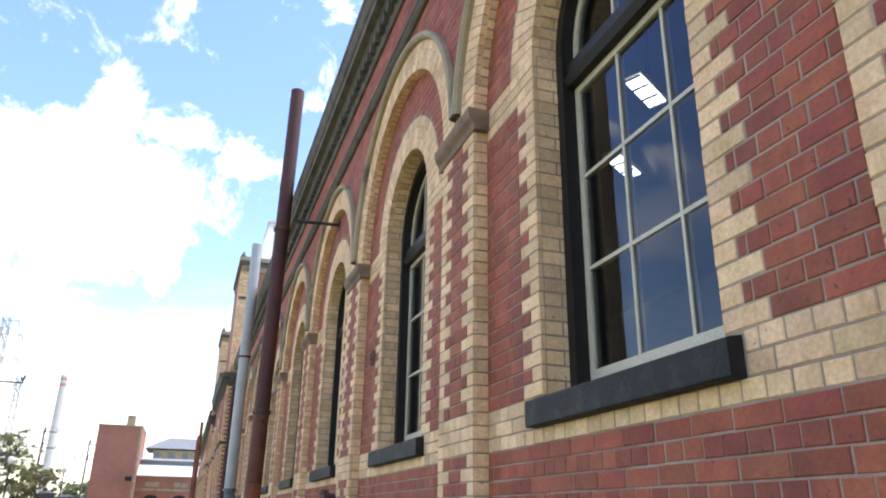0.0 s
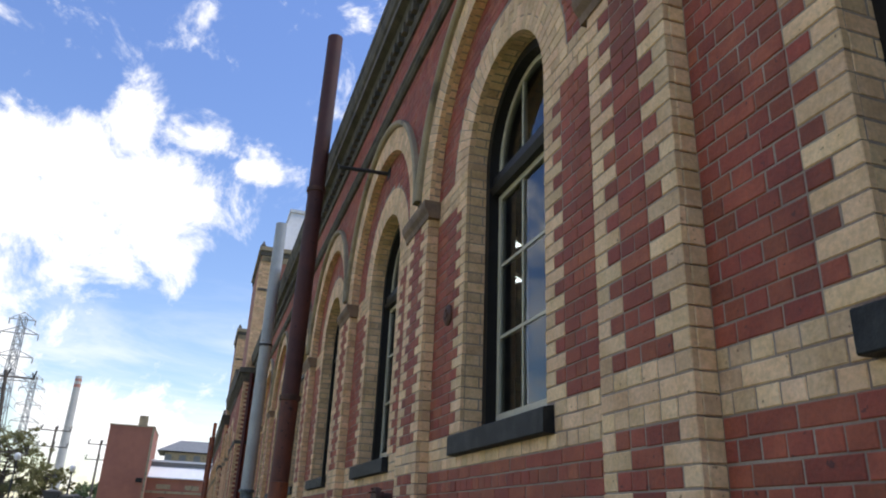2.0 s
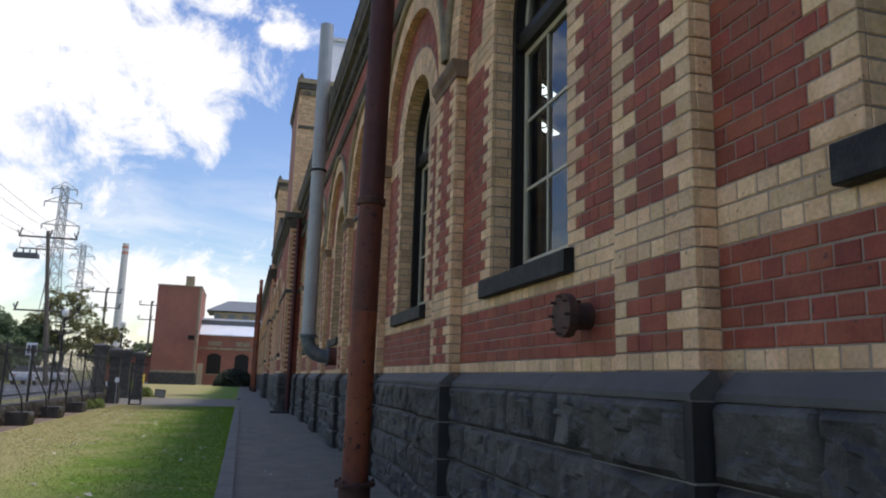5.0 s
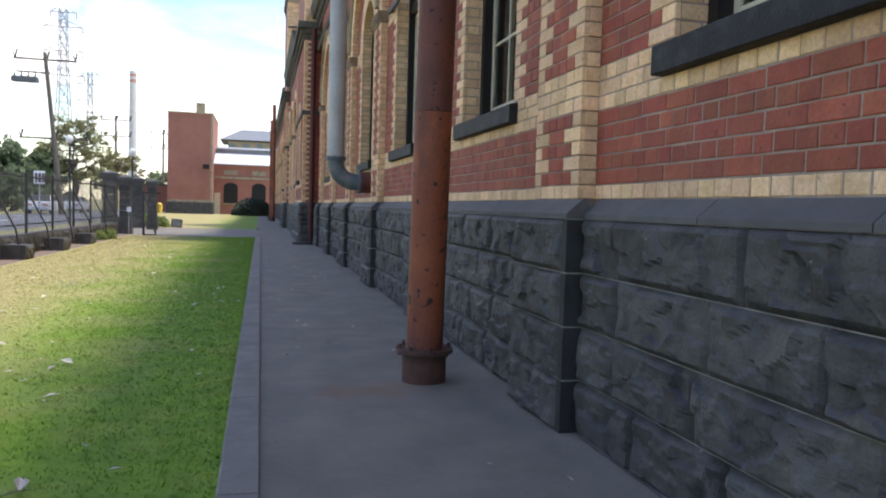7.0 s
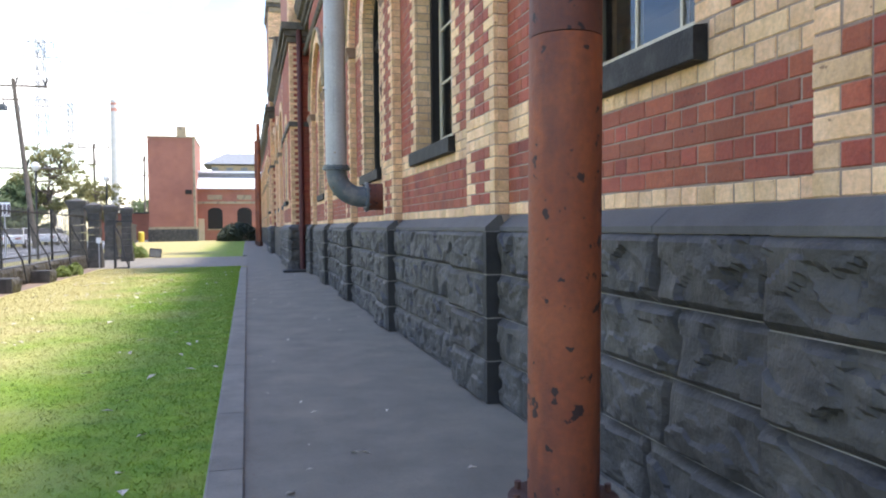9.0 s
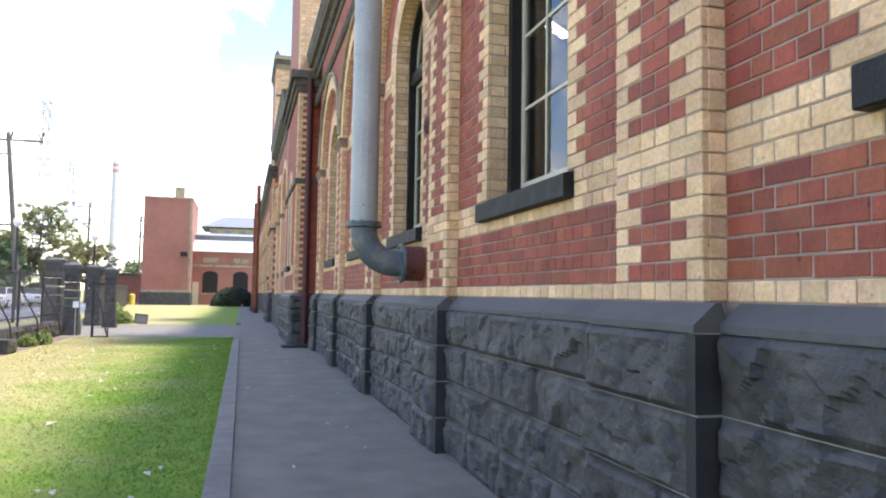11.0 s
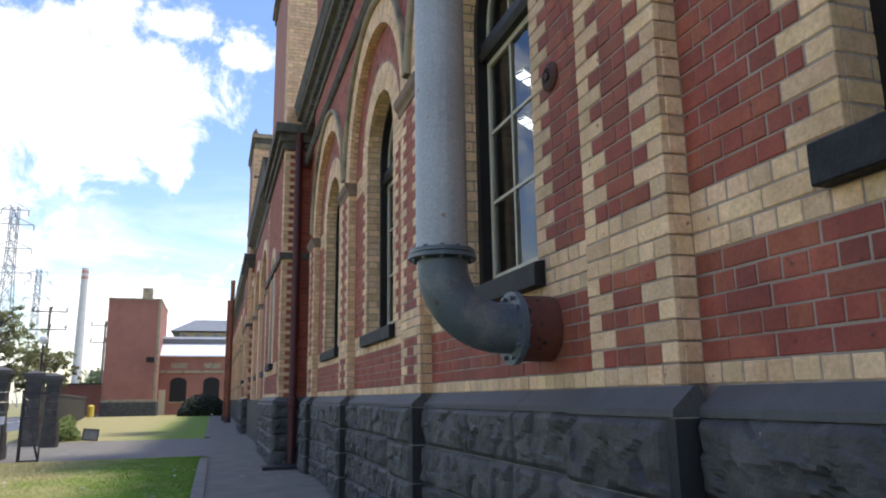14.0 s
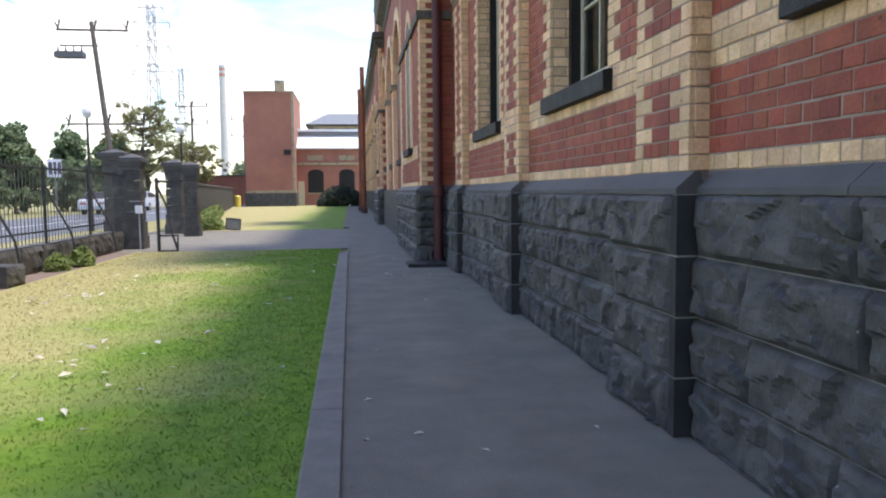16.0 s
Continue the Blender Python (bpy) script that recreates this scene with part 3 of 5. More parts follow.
def pier(k):
    """A brick pier with cream quoins and a stone impost."""
    y0 = FIRST + k * PITCH
    y1 = y0 + PIER_W
    p = thing("wall_pier", "brick pier with toothed cream quoins and stone impost", "pier", kind="structure")
    top = SPRING - 0.17
    part("mortar_bed", Shape().box(PIER_X + 0.0045, y0 + 0.010, 0.2, WALL_X + 0.2, y1 - 0.010, SPRING), MORTAR, p)
    mas = Masonry(p, 290)
    rows = int((top - PLINTH) / COURSE + 0.5)
    h, s = PIER_W / 6, PIER_W / 3
    for r in range(rows):
        z0, z1 = PLINTH + r * COURSE, PLINTH + (r + 1) * COURSE
        if r in (0, 6, 7, 8):
            size = s if r % 2 else h
            n = round(PIER_W / size)
            for i in range(n):
                mas.lay(PIER_X, y0 + i * size, y0 + (i + 1) * size, z0, z1, CREAM)
        elif r % 2:
            for i in range(6):
                mas.lay(PIER_X, y0 + i * h, y0 + (i + 1) * h, z0, z1, CREAM if i in (0, 5) else RED)
        else:
            mas.lay(PIER_X, y0, y0 + s, z0, z1, CREAM)
            mas.lay(PIER_X, y0 + s, y0 + 2 * s, z0, z1, RED)
            mas.lay(PIER_X, y0 + 2 * s, y1, z0, z1, CREAM)
        mas.side(PIER_X + 0.027, WALL_X + 0.01, y0, z0, z1, CREAM)
    mas.finish()
    # moulded impost
    prof = [(WALL_X, top), (PIER_X - 0.01, top), (PIER_X - 0.02, top + 0.05), (PIER_X - 0.05, top + 0.09), (PIER_X - 0.06, top + 0.13), (PIER_X - 0.06, SPRING), (WALL_X, SPRING)]
    part("impost", Shape().profile_y(prof, y0 - 0.05, y1 + 0.05), IMPOST, p, "weathered brown stone impost")
    return p


def end_bay():
    """The short blank wall between the last pier and the tower."""
    a, b = FIRST + N_BAYS * PITCH + PIER_W, END_Y
    wall = thing("wall_bay", "short blank red brick wall beside the tower", "wall", kind="structure")
    part("mortar_bed", Shape().box(WALL_X + 0.0045, a - 0.1, 0.0, WALL_X + 0.4, b, 7.06), MORTAR, wall)
    part("plinth_stone", Shape().box(WALL_X - 0.1, a - 0.1, -0.1, WALL_X + 0.1, b, 1.25), BLUESTONE, wall)
    mas = Masonry(wall, 120)
    for r in range(1, 67):
        course_at(mas, WALL_X, a, b, r, CREAM if r in (6, 7, 8, 32, 33, 34) else RED, r % 2 == 0)
    mas.finish()
    return wall


def upper_wall():
    """The brick wall above the arches, from the impost to the cornice, with the big arches and their label mouldings."""
    wall = thing("wall_upper", "red brick upper wall over cream brick arches", "wall", kind="structure")
    body = Shape()
    x, back = PIER_X + 0.0045, WALL_X + 0.2
    top = 7.06
    for k in range(-1, N_BAYS):
        c = FIRST + k * PITCH + MID
        lo, hi = c - PITCH / 2, c + PITCH / 2
        n = 24
        for i in range(n):
            t0, t1 = math.pi * i / n, math.pi * (i + 1) / n
            p0, p1 = (c + R_BIG * math.cos(t0), SPRING + R_BIG * math.sin(t0)), (c + R_BIG * math.cos(t1), SPRING + R_BIG * math.sin(t1))
            q0, q1 = ((hi if i == 0 else p0[0]), top), ((lo if i == n - 1 else p1[0]), top)
            body.add([(u, *v) for u in (x, back) for v in (p0, q0, q1, p1)], [(0, 1, 2, 3), (7, 6, 5, 4), (0, 3, 7, 4)])
            if i == 0:
                body.add([(u, *v) for u in (x, back) for v in (p0, (hi, SPRING), q0)], [(0, 1, 2), (5, 4, 3)])
            if i == n - 1:
                body.add([(u, *v) for u in (x, back) for v in (p1, q1, (lo, SPRING))], [(0, 1, 2), (5, 4, 3)])
    part("mortar_bed", body, MORTAR, wall)
    mas = Masonry(wall, 0)
    for k in range(0, N_BAYS):
        c = FIRST + k * PITCH + MID
        arch_ring(mas, PIER_X, c, SPRING, R_BIG - 0.008, R_OUT, 62, PITCH / 2)
        for i in range(64):
            t = math.pi * (i + 0.5) / 64
            me, s = brick_mesh(0.10, math.pi * R_BIG / 64 - 0.008, 0.03, CREAM)
            mas.put(me, s, Matrix.Translation((PIER_X + 0.085, c, SPRING)) @ Matrix.Rotation(t, 4, "X") @ Matrix.Translation((0, R_BIG - 0.004, 0)) @ pose(0, 0, 0, 0, 0, 90), CREAM)
        z, r = PLINTH + 41 * COURSE, 41
        while z < top - 0.02:
            o2 = (R_OUT + 0.02) ** 2 - (z - SPRING) ** 2
            lo, hi = c - PITCH / 2, c + PITCH / 2
            if o2 > 0:
                o = math.sqrt(o2)
                if o < PITCH / 2 - 0.03:
                    course_at(mas, PIER_X, lo, c - o, r, RED, r % 2 == 0)
                    course_at(mas, PIER_X, c + o, hi, r, RED, r % 2 == 0)
            else:
                course_at(mas, PIER_X, lo, hi, r, RED, r % 2 == 0)
            z += COURSE
            r += 1
    mas.finish()
    for k in range(0, N_BAYS):
        c = FIRST + k * PITCH + MID
        s = Shape()
        lim = math.acos((PITCH / 2) / R_LABEL)
        n = 40
        ring = []
        for i in range(n + 1):
            t = lim + (math.pi - 2 * lim) * i / n
            for r, d in ((R_OUT + 0.004, 0.02), (R_OUT + 0.004, -0.035), (R_OUT + 0.025, -0.06), (R_LABEL - 0.01, -0.06), (R_LABEL, -0.045), (R_LABEL, 0.02)):
                ring.append((PIER_X + d, c + r * math.cos(t), SPRING + r * math.sin(t)))
        m = 6
        s.add(ring, [(i * m + j, i * m + (j + 1) % m, (i + 1) * m + (j + 1) % m, (i + 1) * m + j) for i in range(n) for j in range(m)])
        part("label_mould", s, SANDSTONE, wall, "stained stone label moulding over arch")
    st = Shape()
    for z in (6.25, 6.36):
        st.profile_y([(PIER_X + 0.03, z), (PIER_X - 0.03, z), (PIER_X - 0.06, z + 0.03), (PIER_X - 0.06, z + 0.055), (PIER_X + 0.03, z + 0.075)], -5, END_Y)
    part("string_course", st, CORNICE, wall, "double dark stone string course")
    return wall


def cornice():
    c = thing("cornice", "sooty stone cornice with dentils and gutter", "cornice", kind="structure")
    q = PIER_X
    prof = [(2.0, 6.97), (q - 0.03, 6.97), (q - 0.05, 7.03), (q - 0.05, 7.21), (q - 0.10, 7.22), (q - 0.13, 7.27), (q - 0.22, 7.29),
            (q - 0.22, 7.39), (q - 0.25, 7.42), (q - 0.28, 7.51), (q - 0.28, EAVES), (2.0, EAVES)]
    part("bed_mould", Shape().profile_y(prof, -5, END_Y + 0.1), CORNICE, c)
    d = Shape().box(PIER_X - 0.12, -0.05, 7.06, PIER_X - 0.04, 0.05, 7.20).mesh("dentil", CORNICE)
    y = 0.6
    while y < END_Y:
        o = new("dentil", d)
        o.parent, o.location = c, (0, y, 0)
        y += 0.215
    part("gutter", Shape().profile_y([(PIER_X - 0.29, EAVES), (PIER_X - 0.30, EAVES + 0.07), (PIER_X - 0.27, EAVES + 0.07), (PIER_X - 0.1, EAVES + 0.02), (PIER_X - 0.1, EAVES)], -5, END_Y), CORNICE, c)
    return c


# ---- plinth ----
def rock_stone(w, h, x, seed, ny=16, nz=7):
    """A rock-faced block that faces -x: a pitched face of conchoidal scoops inside drafted edges, about its own middle."""
    s = Shape()
    rnd = random.Random(seed * 13 + 5)
    chips = [(rnd.uniform(0, w), rnd.uniform(0, h), rnd.uniform(-0.016, 0.016), rnd.uniform(-0.18, 0.18), rnd.uniform(-0.18, 0.18)) for _ in range(int(5 + w * 13))]
    vs = []
    for i in range(ny + 1):
        for j in range(nz + 1):
            u, v = i / ny * w, j / nz * h
            e = min(u, w - u, v, h - v)
            rise = min(e / 0.028, 1.0)
            p = Vector((seed * 7.3 + u * 5.0, v * 6.0, seed * 1.7))
            wu, wv = u + 0.05 * noise.noise(p * 1.3), v + 0.05 * noise.noise(p * 1.3 + Vector((9, 4, 2)))
            a, b, d, tu, tv = min(chips, key=lambda c: (wu - c[0]) ** 2 + 1.7 * (wv - c[1]) ** 2)
            f = 0.036 + d + tu * (wu - a) + tv * (wv - b) + 0.016 * noise.noise(p * 0.6) + 0.007 * noise.noise(p * 3.3)
            vs.append((x - rise * min(max(0.002, f), 0.07), u - w / 2, v - h / 2))
    fs = [(i * (nz + 1) + j, i * (nz + 1) + j + 1, (i + 1) * (nz + 1) + j + 1, (i + 1) * (nz + 1) + j) for i in range(ny) for j in range(nz)]
    s.add(vs, fs)
    s.add([(x + 0.1, -w / 2, -h / 2), (x + 0.1, w / 2, -h / 2), (x + 0.1, w / 2, h / 2), (x + 0.1, -w / 2, h / 2),
           (x, -w / 2, -h / 2), (x, w / 2, -h / 2), (x, w / 2, h / 2), (x, -w / 2, h / 2)], [(4, 5, 1, 0), (5, 6, 2, 1), (6, 7, 3, 2), (7, 4, 0, 3)])
    return s


def plinth():
    p = thing("plinth", "rock-faced dark bluestone plinth with sloped coping", "plinth", kind="structure")
    px, wx = PIER_X - 0.09, WALL_X - 0.09
    cop = 1.235
    H = cop / 4
    r = random.Random(9)
    body = Shape().box(wx + 0.003, -4, -0.3, 2.1, END_Y, cop)
    for k in range(0, N_BAYS + 1):
        y0 = FIRST + k * PITCH
        part("pier_core", Shape().box(px + 0.003, y0 - 0.085 + 0.004, -0.3, wx + 0.05, y0 + PIER_W + 0.085 - 0.01, cop), POINTING, p)
    part("core", body, POINTING, p)
    seed = 0
    for k in range(0, N_BAYS + 1):
        y0 = FIRST + k * PITCH
        a, b = y0 - 0.085, y0 + PIER_W + 0.085
        for row in range(4):
            seed += 1
            zc = (row + 0.5) * H
            o = part("stone", rock_stone(b - a - 0.06, H - 0.006, 0, seed, 36, 18), BLUESTONE, p)
            o.location = (px, (a + 0.06 + b) / 2, zc)
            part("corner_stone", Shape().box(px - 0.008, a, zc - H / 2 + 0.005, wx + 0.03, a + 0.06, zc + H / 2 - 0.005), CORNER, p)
            # blocks of the bay
            y, end = b, min(y0 + PITCH - 0.085, END_Y)
            cuts = [y]
            while True:
                y += r.uniform(0.62, 1.05)
                if end - y < 0.4:
                    break
                cuts.append(y)
            cuts.append(end)
            for q0, q1 in zip(cuts, cuts[1:]):
                seed += 1
                o = part("stone", rock_stone(q1 - q0 - 0.006, H - 0.006, 0, seed, max(8, int((q1 - q0) * (46 if k < 7 else 18))), 18 if k < 7 else 10), BLUESTONE, p)
                o.location = (wx, (q0 + q1) / 2, zc)
        # sloped coping of pier and bay
        g = 0.003
        part("coping", Shape().profile_y([(PIER_X + 0.02, PLINTH), (PIER_X - 0.005, PLINTH - 0.002), (px - 0.012, cop + 0.03), (px - 0.012, cop), (wx + 0.05, cop)], a + g, b - g), DRESSED, p)
        y, end = b, min(y0 + PITCH - 0.085, END_Y)
        cuts = [y, y + 0.85, y + 1.75, end] if end - y > 2 else [y, end]
        for q0, q1 in zip(cuts, cuts[1:]):
            part("coping", Shape().profile_y([(WALL_X + 0.02, PLINTH - 0.001), (WALL_X - 0.005, PLINTH - 0.003), (wx - 0.012, cop + 0.03), (wx - 0.012, cop), (WALL_X + 0.05, cop)], q0 + g, q1 - g), DRESSED, p)
    return p


# ---- windows ----
def window(k):
    c = FIRST + k * PITCH + MID
    w = thing("window_%d" % (k + 1), "arched window, dark frame, cream sashes and reflecting panes", "window", kind="structure")
    z0 = PLINTH + 9 * COURSE
    x = GLASS_X
    f = 0.08
    fr = Shape()
    fr.box(x, c - R_WIN, z0, x + 0.14, c - R_WIN + f, SPRING).box(x, c + R_WIN - f, z0, x + 0.14, c + R_WIN, SPRING)
    n = 24
    for i in range(n):
        t0, t1 = math.pi * i / n, math.pi * (i + 1) / n
        fr.add([(u, c + r * math.cos(t), SPRING + r * math.sin(t)) for u in (x, x + 0.14) for r, t in ((R_WIN - f, t0), (R_WIN, t0), (R_WIN, t1), (R_WIN - f, t1))],
               [(0, 1, 2, 3), (7, 6, 5, 4), (0, 3, 7, 4), (1, 5, 6, 2)])
    part("window_frame", fr, DARKFRAME, w, "dark brown painted outer frame")
    zt = 4.05
    part("transom", Shape().profile_y([(x + 0.13, zt), (x + 0.03, zt), (x + 0.0, zt + 0.05), (x + 0.03, zt + 0.08), (x + 0.03, zt + 0.16), (x + 0.13, zt + 0.17)], c - R_WIN + 0.02, c + R_WIN - 0.02), DARKFRAME, w)
    # cream sashes
    h = R_WIN - f
    xs = x + 0.085
    b = 0.045
    s = Shape().box(xs, c - h, z0, xs + 0.05, c - h + b, zt).box(xs, c + h - b, z0, xs + 0.05, c + h, zt)
    s.box(xs, c - h + b, z0, xs + 0.05, c + h - b, z0 + 0.135).box(xs, c - h + b, zt - b, xs + 0.05, c + h - b, zt)
    part("sash", s, SASH, w)
    inner0, inner1 = c - h + b, c + h - b
    ys = [inner0, c - BAR - 0.03, c + BAR - 0.03, inner1]
    zs = [z0 + 0.135 + (zt - b - z0 - 0.135) * i / 3 for i in range(4)]
    for y in ys[1:3]:
        part("glazing_bar", Shape().box(xs + 0.004, y - 0.010, zs[0], xs + 0.045, y + 0.010, zs[3]), SASH, w)
    for z in zs[1:3]:
        part("glazing_bar", Shape().box(xs + 0.006, inner0, z - 0.012, xs + 0.043, inner1, z + 0.012), SASH, w)
    for i in range(3):
        for j in range(3):
            ya, yb, za, zb = ys[i] + 0.004, ys[i + 1] - 0.004, zs[j] + 0.004, zs[j + 1] - 0.004
            new("pane", sheet_mesh("pane", [(xs + 0.015, yb, za), (xs + 0.015, ya, za), (xs + 0.015, ya, zb), (xs + 0.015, yb, zb)], GLASS)).parent = w
    # fanlight
    zf = zt + 0.17
    s = Shape().box(xs, c - h + 0.02, zf, xs + 0.05, c + h - 0.02, zf + 0.05)
    for i in range(n):
        t0, t1 = math.pi * i / n, math.pi * (i + 1) / n
        s.add([(u, c + r * math.cos(t), SPRING + r * math.sin(t)) for u in (xs, xs + 0.05) for r, t in ((h - b, t0), (h, t0), (h, t1), (h - b, t1))],
              [(0, 1, 2, 3), (7, 6, 5, 4), (0, 3, 7, 4), (1, 5, 6, 2)])
    s.box(xs, c - h, zf, xs + 0.05, c - h + b, SPRING).box(xs, c + h - b, zf, xs + 0.05, c + h, SPRING)
    part("fanlight_sash", s, SASH, w)
    for y in ys[1:3]:
        part("glazing_bar", Shape().box(xs + 0.004, y - 0.010, zf + 0.05, xs + 0.045, y + 0.010, SPRING + math.sqrt((h - b) ** 2 - (y - c) ** 2) + 0.01), SASH, w)
    pts = [(c - h + b, zf + 0.05)] + [(c - (h - b) * math.cos(math.pi * i / n), SPRING + (h - b) * math.sin(math.pi * i / n)) for i in range(n + 1)] + [(c + h - b, zf + 0.05)]
    new("pane", sheet_mesh("pane", [(xs + 0.015, *q) for q in pts], GLASS)).parent = w
    # stone sill with a worn front edge
    zb = PLINTH + 7 * COURSE
    sx = WALL_X - 0.065
    part("window_sill", Shape().profile_y([(GLASS_X + 0.12, zb), (sx + 0.006, zb), (sx, zb + 0.006), (sx, zb + 0.135), (sx + 0.008, zb + 0.142), (WALL_X + 0.02, zb + 0.155), (GLASS_X + 0.12, zb + 0.19)], c - 0.825, c + 0.825),
         SILL, w, "black-painted stone sill")
    return w


for k in range(N_BAYS):
    bay_wall(k)
    pier(k)
    window(k)
pier(N_BAYS)
end_bay()
upper_wall()
cornice()
plinth()

# interior behind the windows
room = thing("interior", "dim hall behind the windows", "room", kind="structure")
part("back_wall", Shape().box(12.0, -5, 0, 12.2, END_Y, 7.4), ROOM, room)
part("room_floor", Shape().box(2.3, -5, 1.0, 12.0, END_Y, 1.2), ROOM, room)
part("end_wall", Shape().box(2.3, -5.2, 0, 12.2, -5, 7.4), ROOM, room)
part("end_wall", Shape().box(2.3, END_Y, 0, 12.2, END_Y + 0.2, 7.4), ROOM, room)
part("near_wall", Shape().box(PIER_X, -5, 0, 2.2, FIRST, 6.95), MORTAR, room)
solid("ceiling", Shape().box(1.97, -5, 7.40, 12.2, END_Y, 7.55), ROOM, "dim ceiling of the hall", "ceiling", "structure")
lamp0 = None
for i in range(9):
    for j in range(2):
        at = pose(4.6 + 0.8 * j, 2.7 + 3.4 * i + 1.75 * j, 6.2, 0, 12, 25)
        if lamp0 is None:
            lamp0 = thing("ceiling_light", "fluorescent panel light lit inside the hall", "lamp", "lights in the hall")
            part("housing", Shape().box(-0.30, -0.12, 0.0, 0.30, 0.12, 0.07), SASH, lamp0)
            for q in (-0.08, 0.0, 0.08):
                part("tube", Shape().box(-0.27, q - 0.026, -0.02, 0.27, q + 0.026, 0.0), TUBE, lamp0)
            for q in (-0.28, -0.1, 0.1, 0.28):
                part("louvre", Shape().box(q - 0.008, -0.11, -0.045, q + 0.008, 0.11, -0.021), IRON, lamp0)
            part("hanger", Shape().box(-0.01, -0.01, 0.07, 0.01, 0.01, 1.1), IRON, lamp0)
            lamp0.matrix_basis = at
        else:
            copy_thing(lamp0, at)


# ---- ground ----
def sheet(name, x0, y0, x1, y1, z, mat, label, nx=1, ny=1):
    s = Shape()
    vs = [(x0 + (x1 - x0) * i / nx, y0 + (y1 - y0) * j / ny, z) for i in range(nx + 1) for j in range(ny + 1)]
    s.add(vs, [(i * (ny + 1) + j, (i + 1) * (ny + 1) + j, (i + 1) * (ny + 1) + j + 1, i * (ny + 1) + j + 1) for i in range(nx) for j in range(ny)])
    return solid(name, s, mat, label, name.replace("_", " "), "structure")


CROSS0, CROSS1 = 35.7, 44.3                   # the path that crosses from the gate
FENCE_X = -5.2
sheet("ground", -900, -300, 900, 1500, -0.03, VERGE, "dry grass reaching to the horizon")
sheet("pavement", 0.0, -8, 1.75, 110, 0.004, ASPHALT, "dark asphalt footpath along the building")
sheet("lawn", -4.55, -8, -0.17, CROSS0, 0.0, GRASS, "mown lawn, straw-coloured towards the fence")
solid("lawn", Shape().add([(-4.7, CROSS1, 0), (-0.17, CROSS1, 0), (-0.17, 86, 0), (-10.4, 86, 0)], [(0, 1, 2, 3)]), GRASS, "mown lawn widening beyond the cross path", "lawn", "structure")
sheet("pavement", -6.9, CROSS0 - 0.02, 0.02, CROSS1 + 0.02, -0.004, KERB, "pale grey paved path to the gate")
sheet("garden_bed", -5.6, -8, -4.53, CROSS0, -0.006, SOIL, "bare brown soil strip by the fence")
sheet("road", -17.5, -300, -9.2, 900, -0.02, ROAD, "grey asphalt road beyond the fence")
edge = thing("kerb", "bluestone edging strip beside the lawn", "kerb", kind="structure")
y, i = -6.0, 0
while y < 84:
    ln = 1.55 + 0.35 * math.sin(i * 2.3)
    if not (y + ln > CROSS0 and y < CROSS1):
        part("kerb_stone", Shape().profile_y([(-0.185, -0.1), (-0.185, 0.012), (-0.175, 0.020), (-0.008, 0.020), (0.0, 0.012), (0.0, -0.1)], y + 0.005, y + ln - 0.005), KERB, edge)
    y += ln
    i += 1
for x in (-11.3, -13.2, -15.2):
    line = thing("road_marking", "white painted lane line on the road", "road marking", kind="structure")
    if x == -13.2:
        part("line", Shape().box(x - 0.06, -100, -0.016, x + 0.06, 500, -0.014), PAINT, line)
    else:
        for q in range(0, 30):
            part("dash", Shape().box(x - 0.05, -40 + q * 9, -0.016, x + 0.05, -37 + q * 9, -0.014), PAINT, line)


# ---- pipes on the front ----
def flange(parent, x, y, z, axis, r, t, bolts, mat):
    """A bolted disc about a point; axis "x" or "z"."""
    d = Vector((t, 0, 0)) if axis == "x" else Vector((0, 0, t))
    p = Vector((x, y, z))
    f = part("flange", Shape().tube(p, p + d, r, n=28), mat, parent)
    for i in range(bolts):
        a = 2 * math.pi * i / bolts
        o = Vector((0, math.cos(a), math.sin(a))) if axis == "x" else Vector((math.cos(a), math.sin(a), 0))
        q = p + o * r * 0.84
        part("bolt", Shape().tube(q - d * 0.6, q + d * 1.6, r * 0.07, n=6), mat, f)


def rust_pipe():
    x, y, r = 1.17, 13.0, 0.135
    p = thing("vent_pipe", "tall rust-red iron pipe standing on the footpath", "pipe")
    lean = 0.10 / 8.96
    part("lower_shaft", Shape().tube((x, y, 0.24), (x + lean * 1.72, y, 1.96), r, n=28), RUST, p, "orange-rusted pitted pipe length", True)
    part("middle_shaft", Shape().tube((x + lean * 1.724, y, 1.964), (x + lean * 2.86, y, 3.12), r - 0.001, n=28), DEEPRUST, p, "dark purple-brown rusted pipe length", True)
    part("upper_shaft", Shape().tube((x + lean * 2.86, y, 3.12), (x + 0.10, y, 9.6), r - 0.002, n=28), MAROON, p, "dark maroon rusted pipe length", True)
    part("foot", Shape().tube((x, y, -0.02), (x, y, 0.22), r * 1.2, n=28), DARKRUST, p, smooth=True)
    part("flange", Shape().tube((x, y, 0.22), (x, y, 0.25), r * 1.55, n=28), DARKRUST, p)
    for i in range(8):
        a = 2 * math.pi * i / 8
        part("bolt", Shape().tube((x + r * 1.38 * math.cos(a), y + r * 1.38 * math.sin(a), 0.2), (x + r * 1.38 * math.cos(a), y + r * 1.38 * math.sin(a), 0.28), 0.014, n=6), DARKRUST, p)
    for z in (3.1, 6.5):
        xx = x + 0.10 * z / 9.6
        part("collar", Shape().lathe([(r - 0.005, z), (r + 0.022, z + 0.01), (r + 0.022, z + 0.08), (r - 0.005, z + 0.09)], xx, y, 28), DARKRUST, p)
    return p


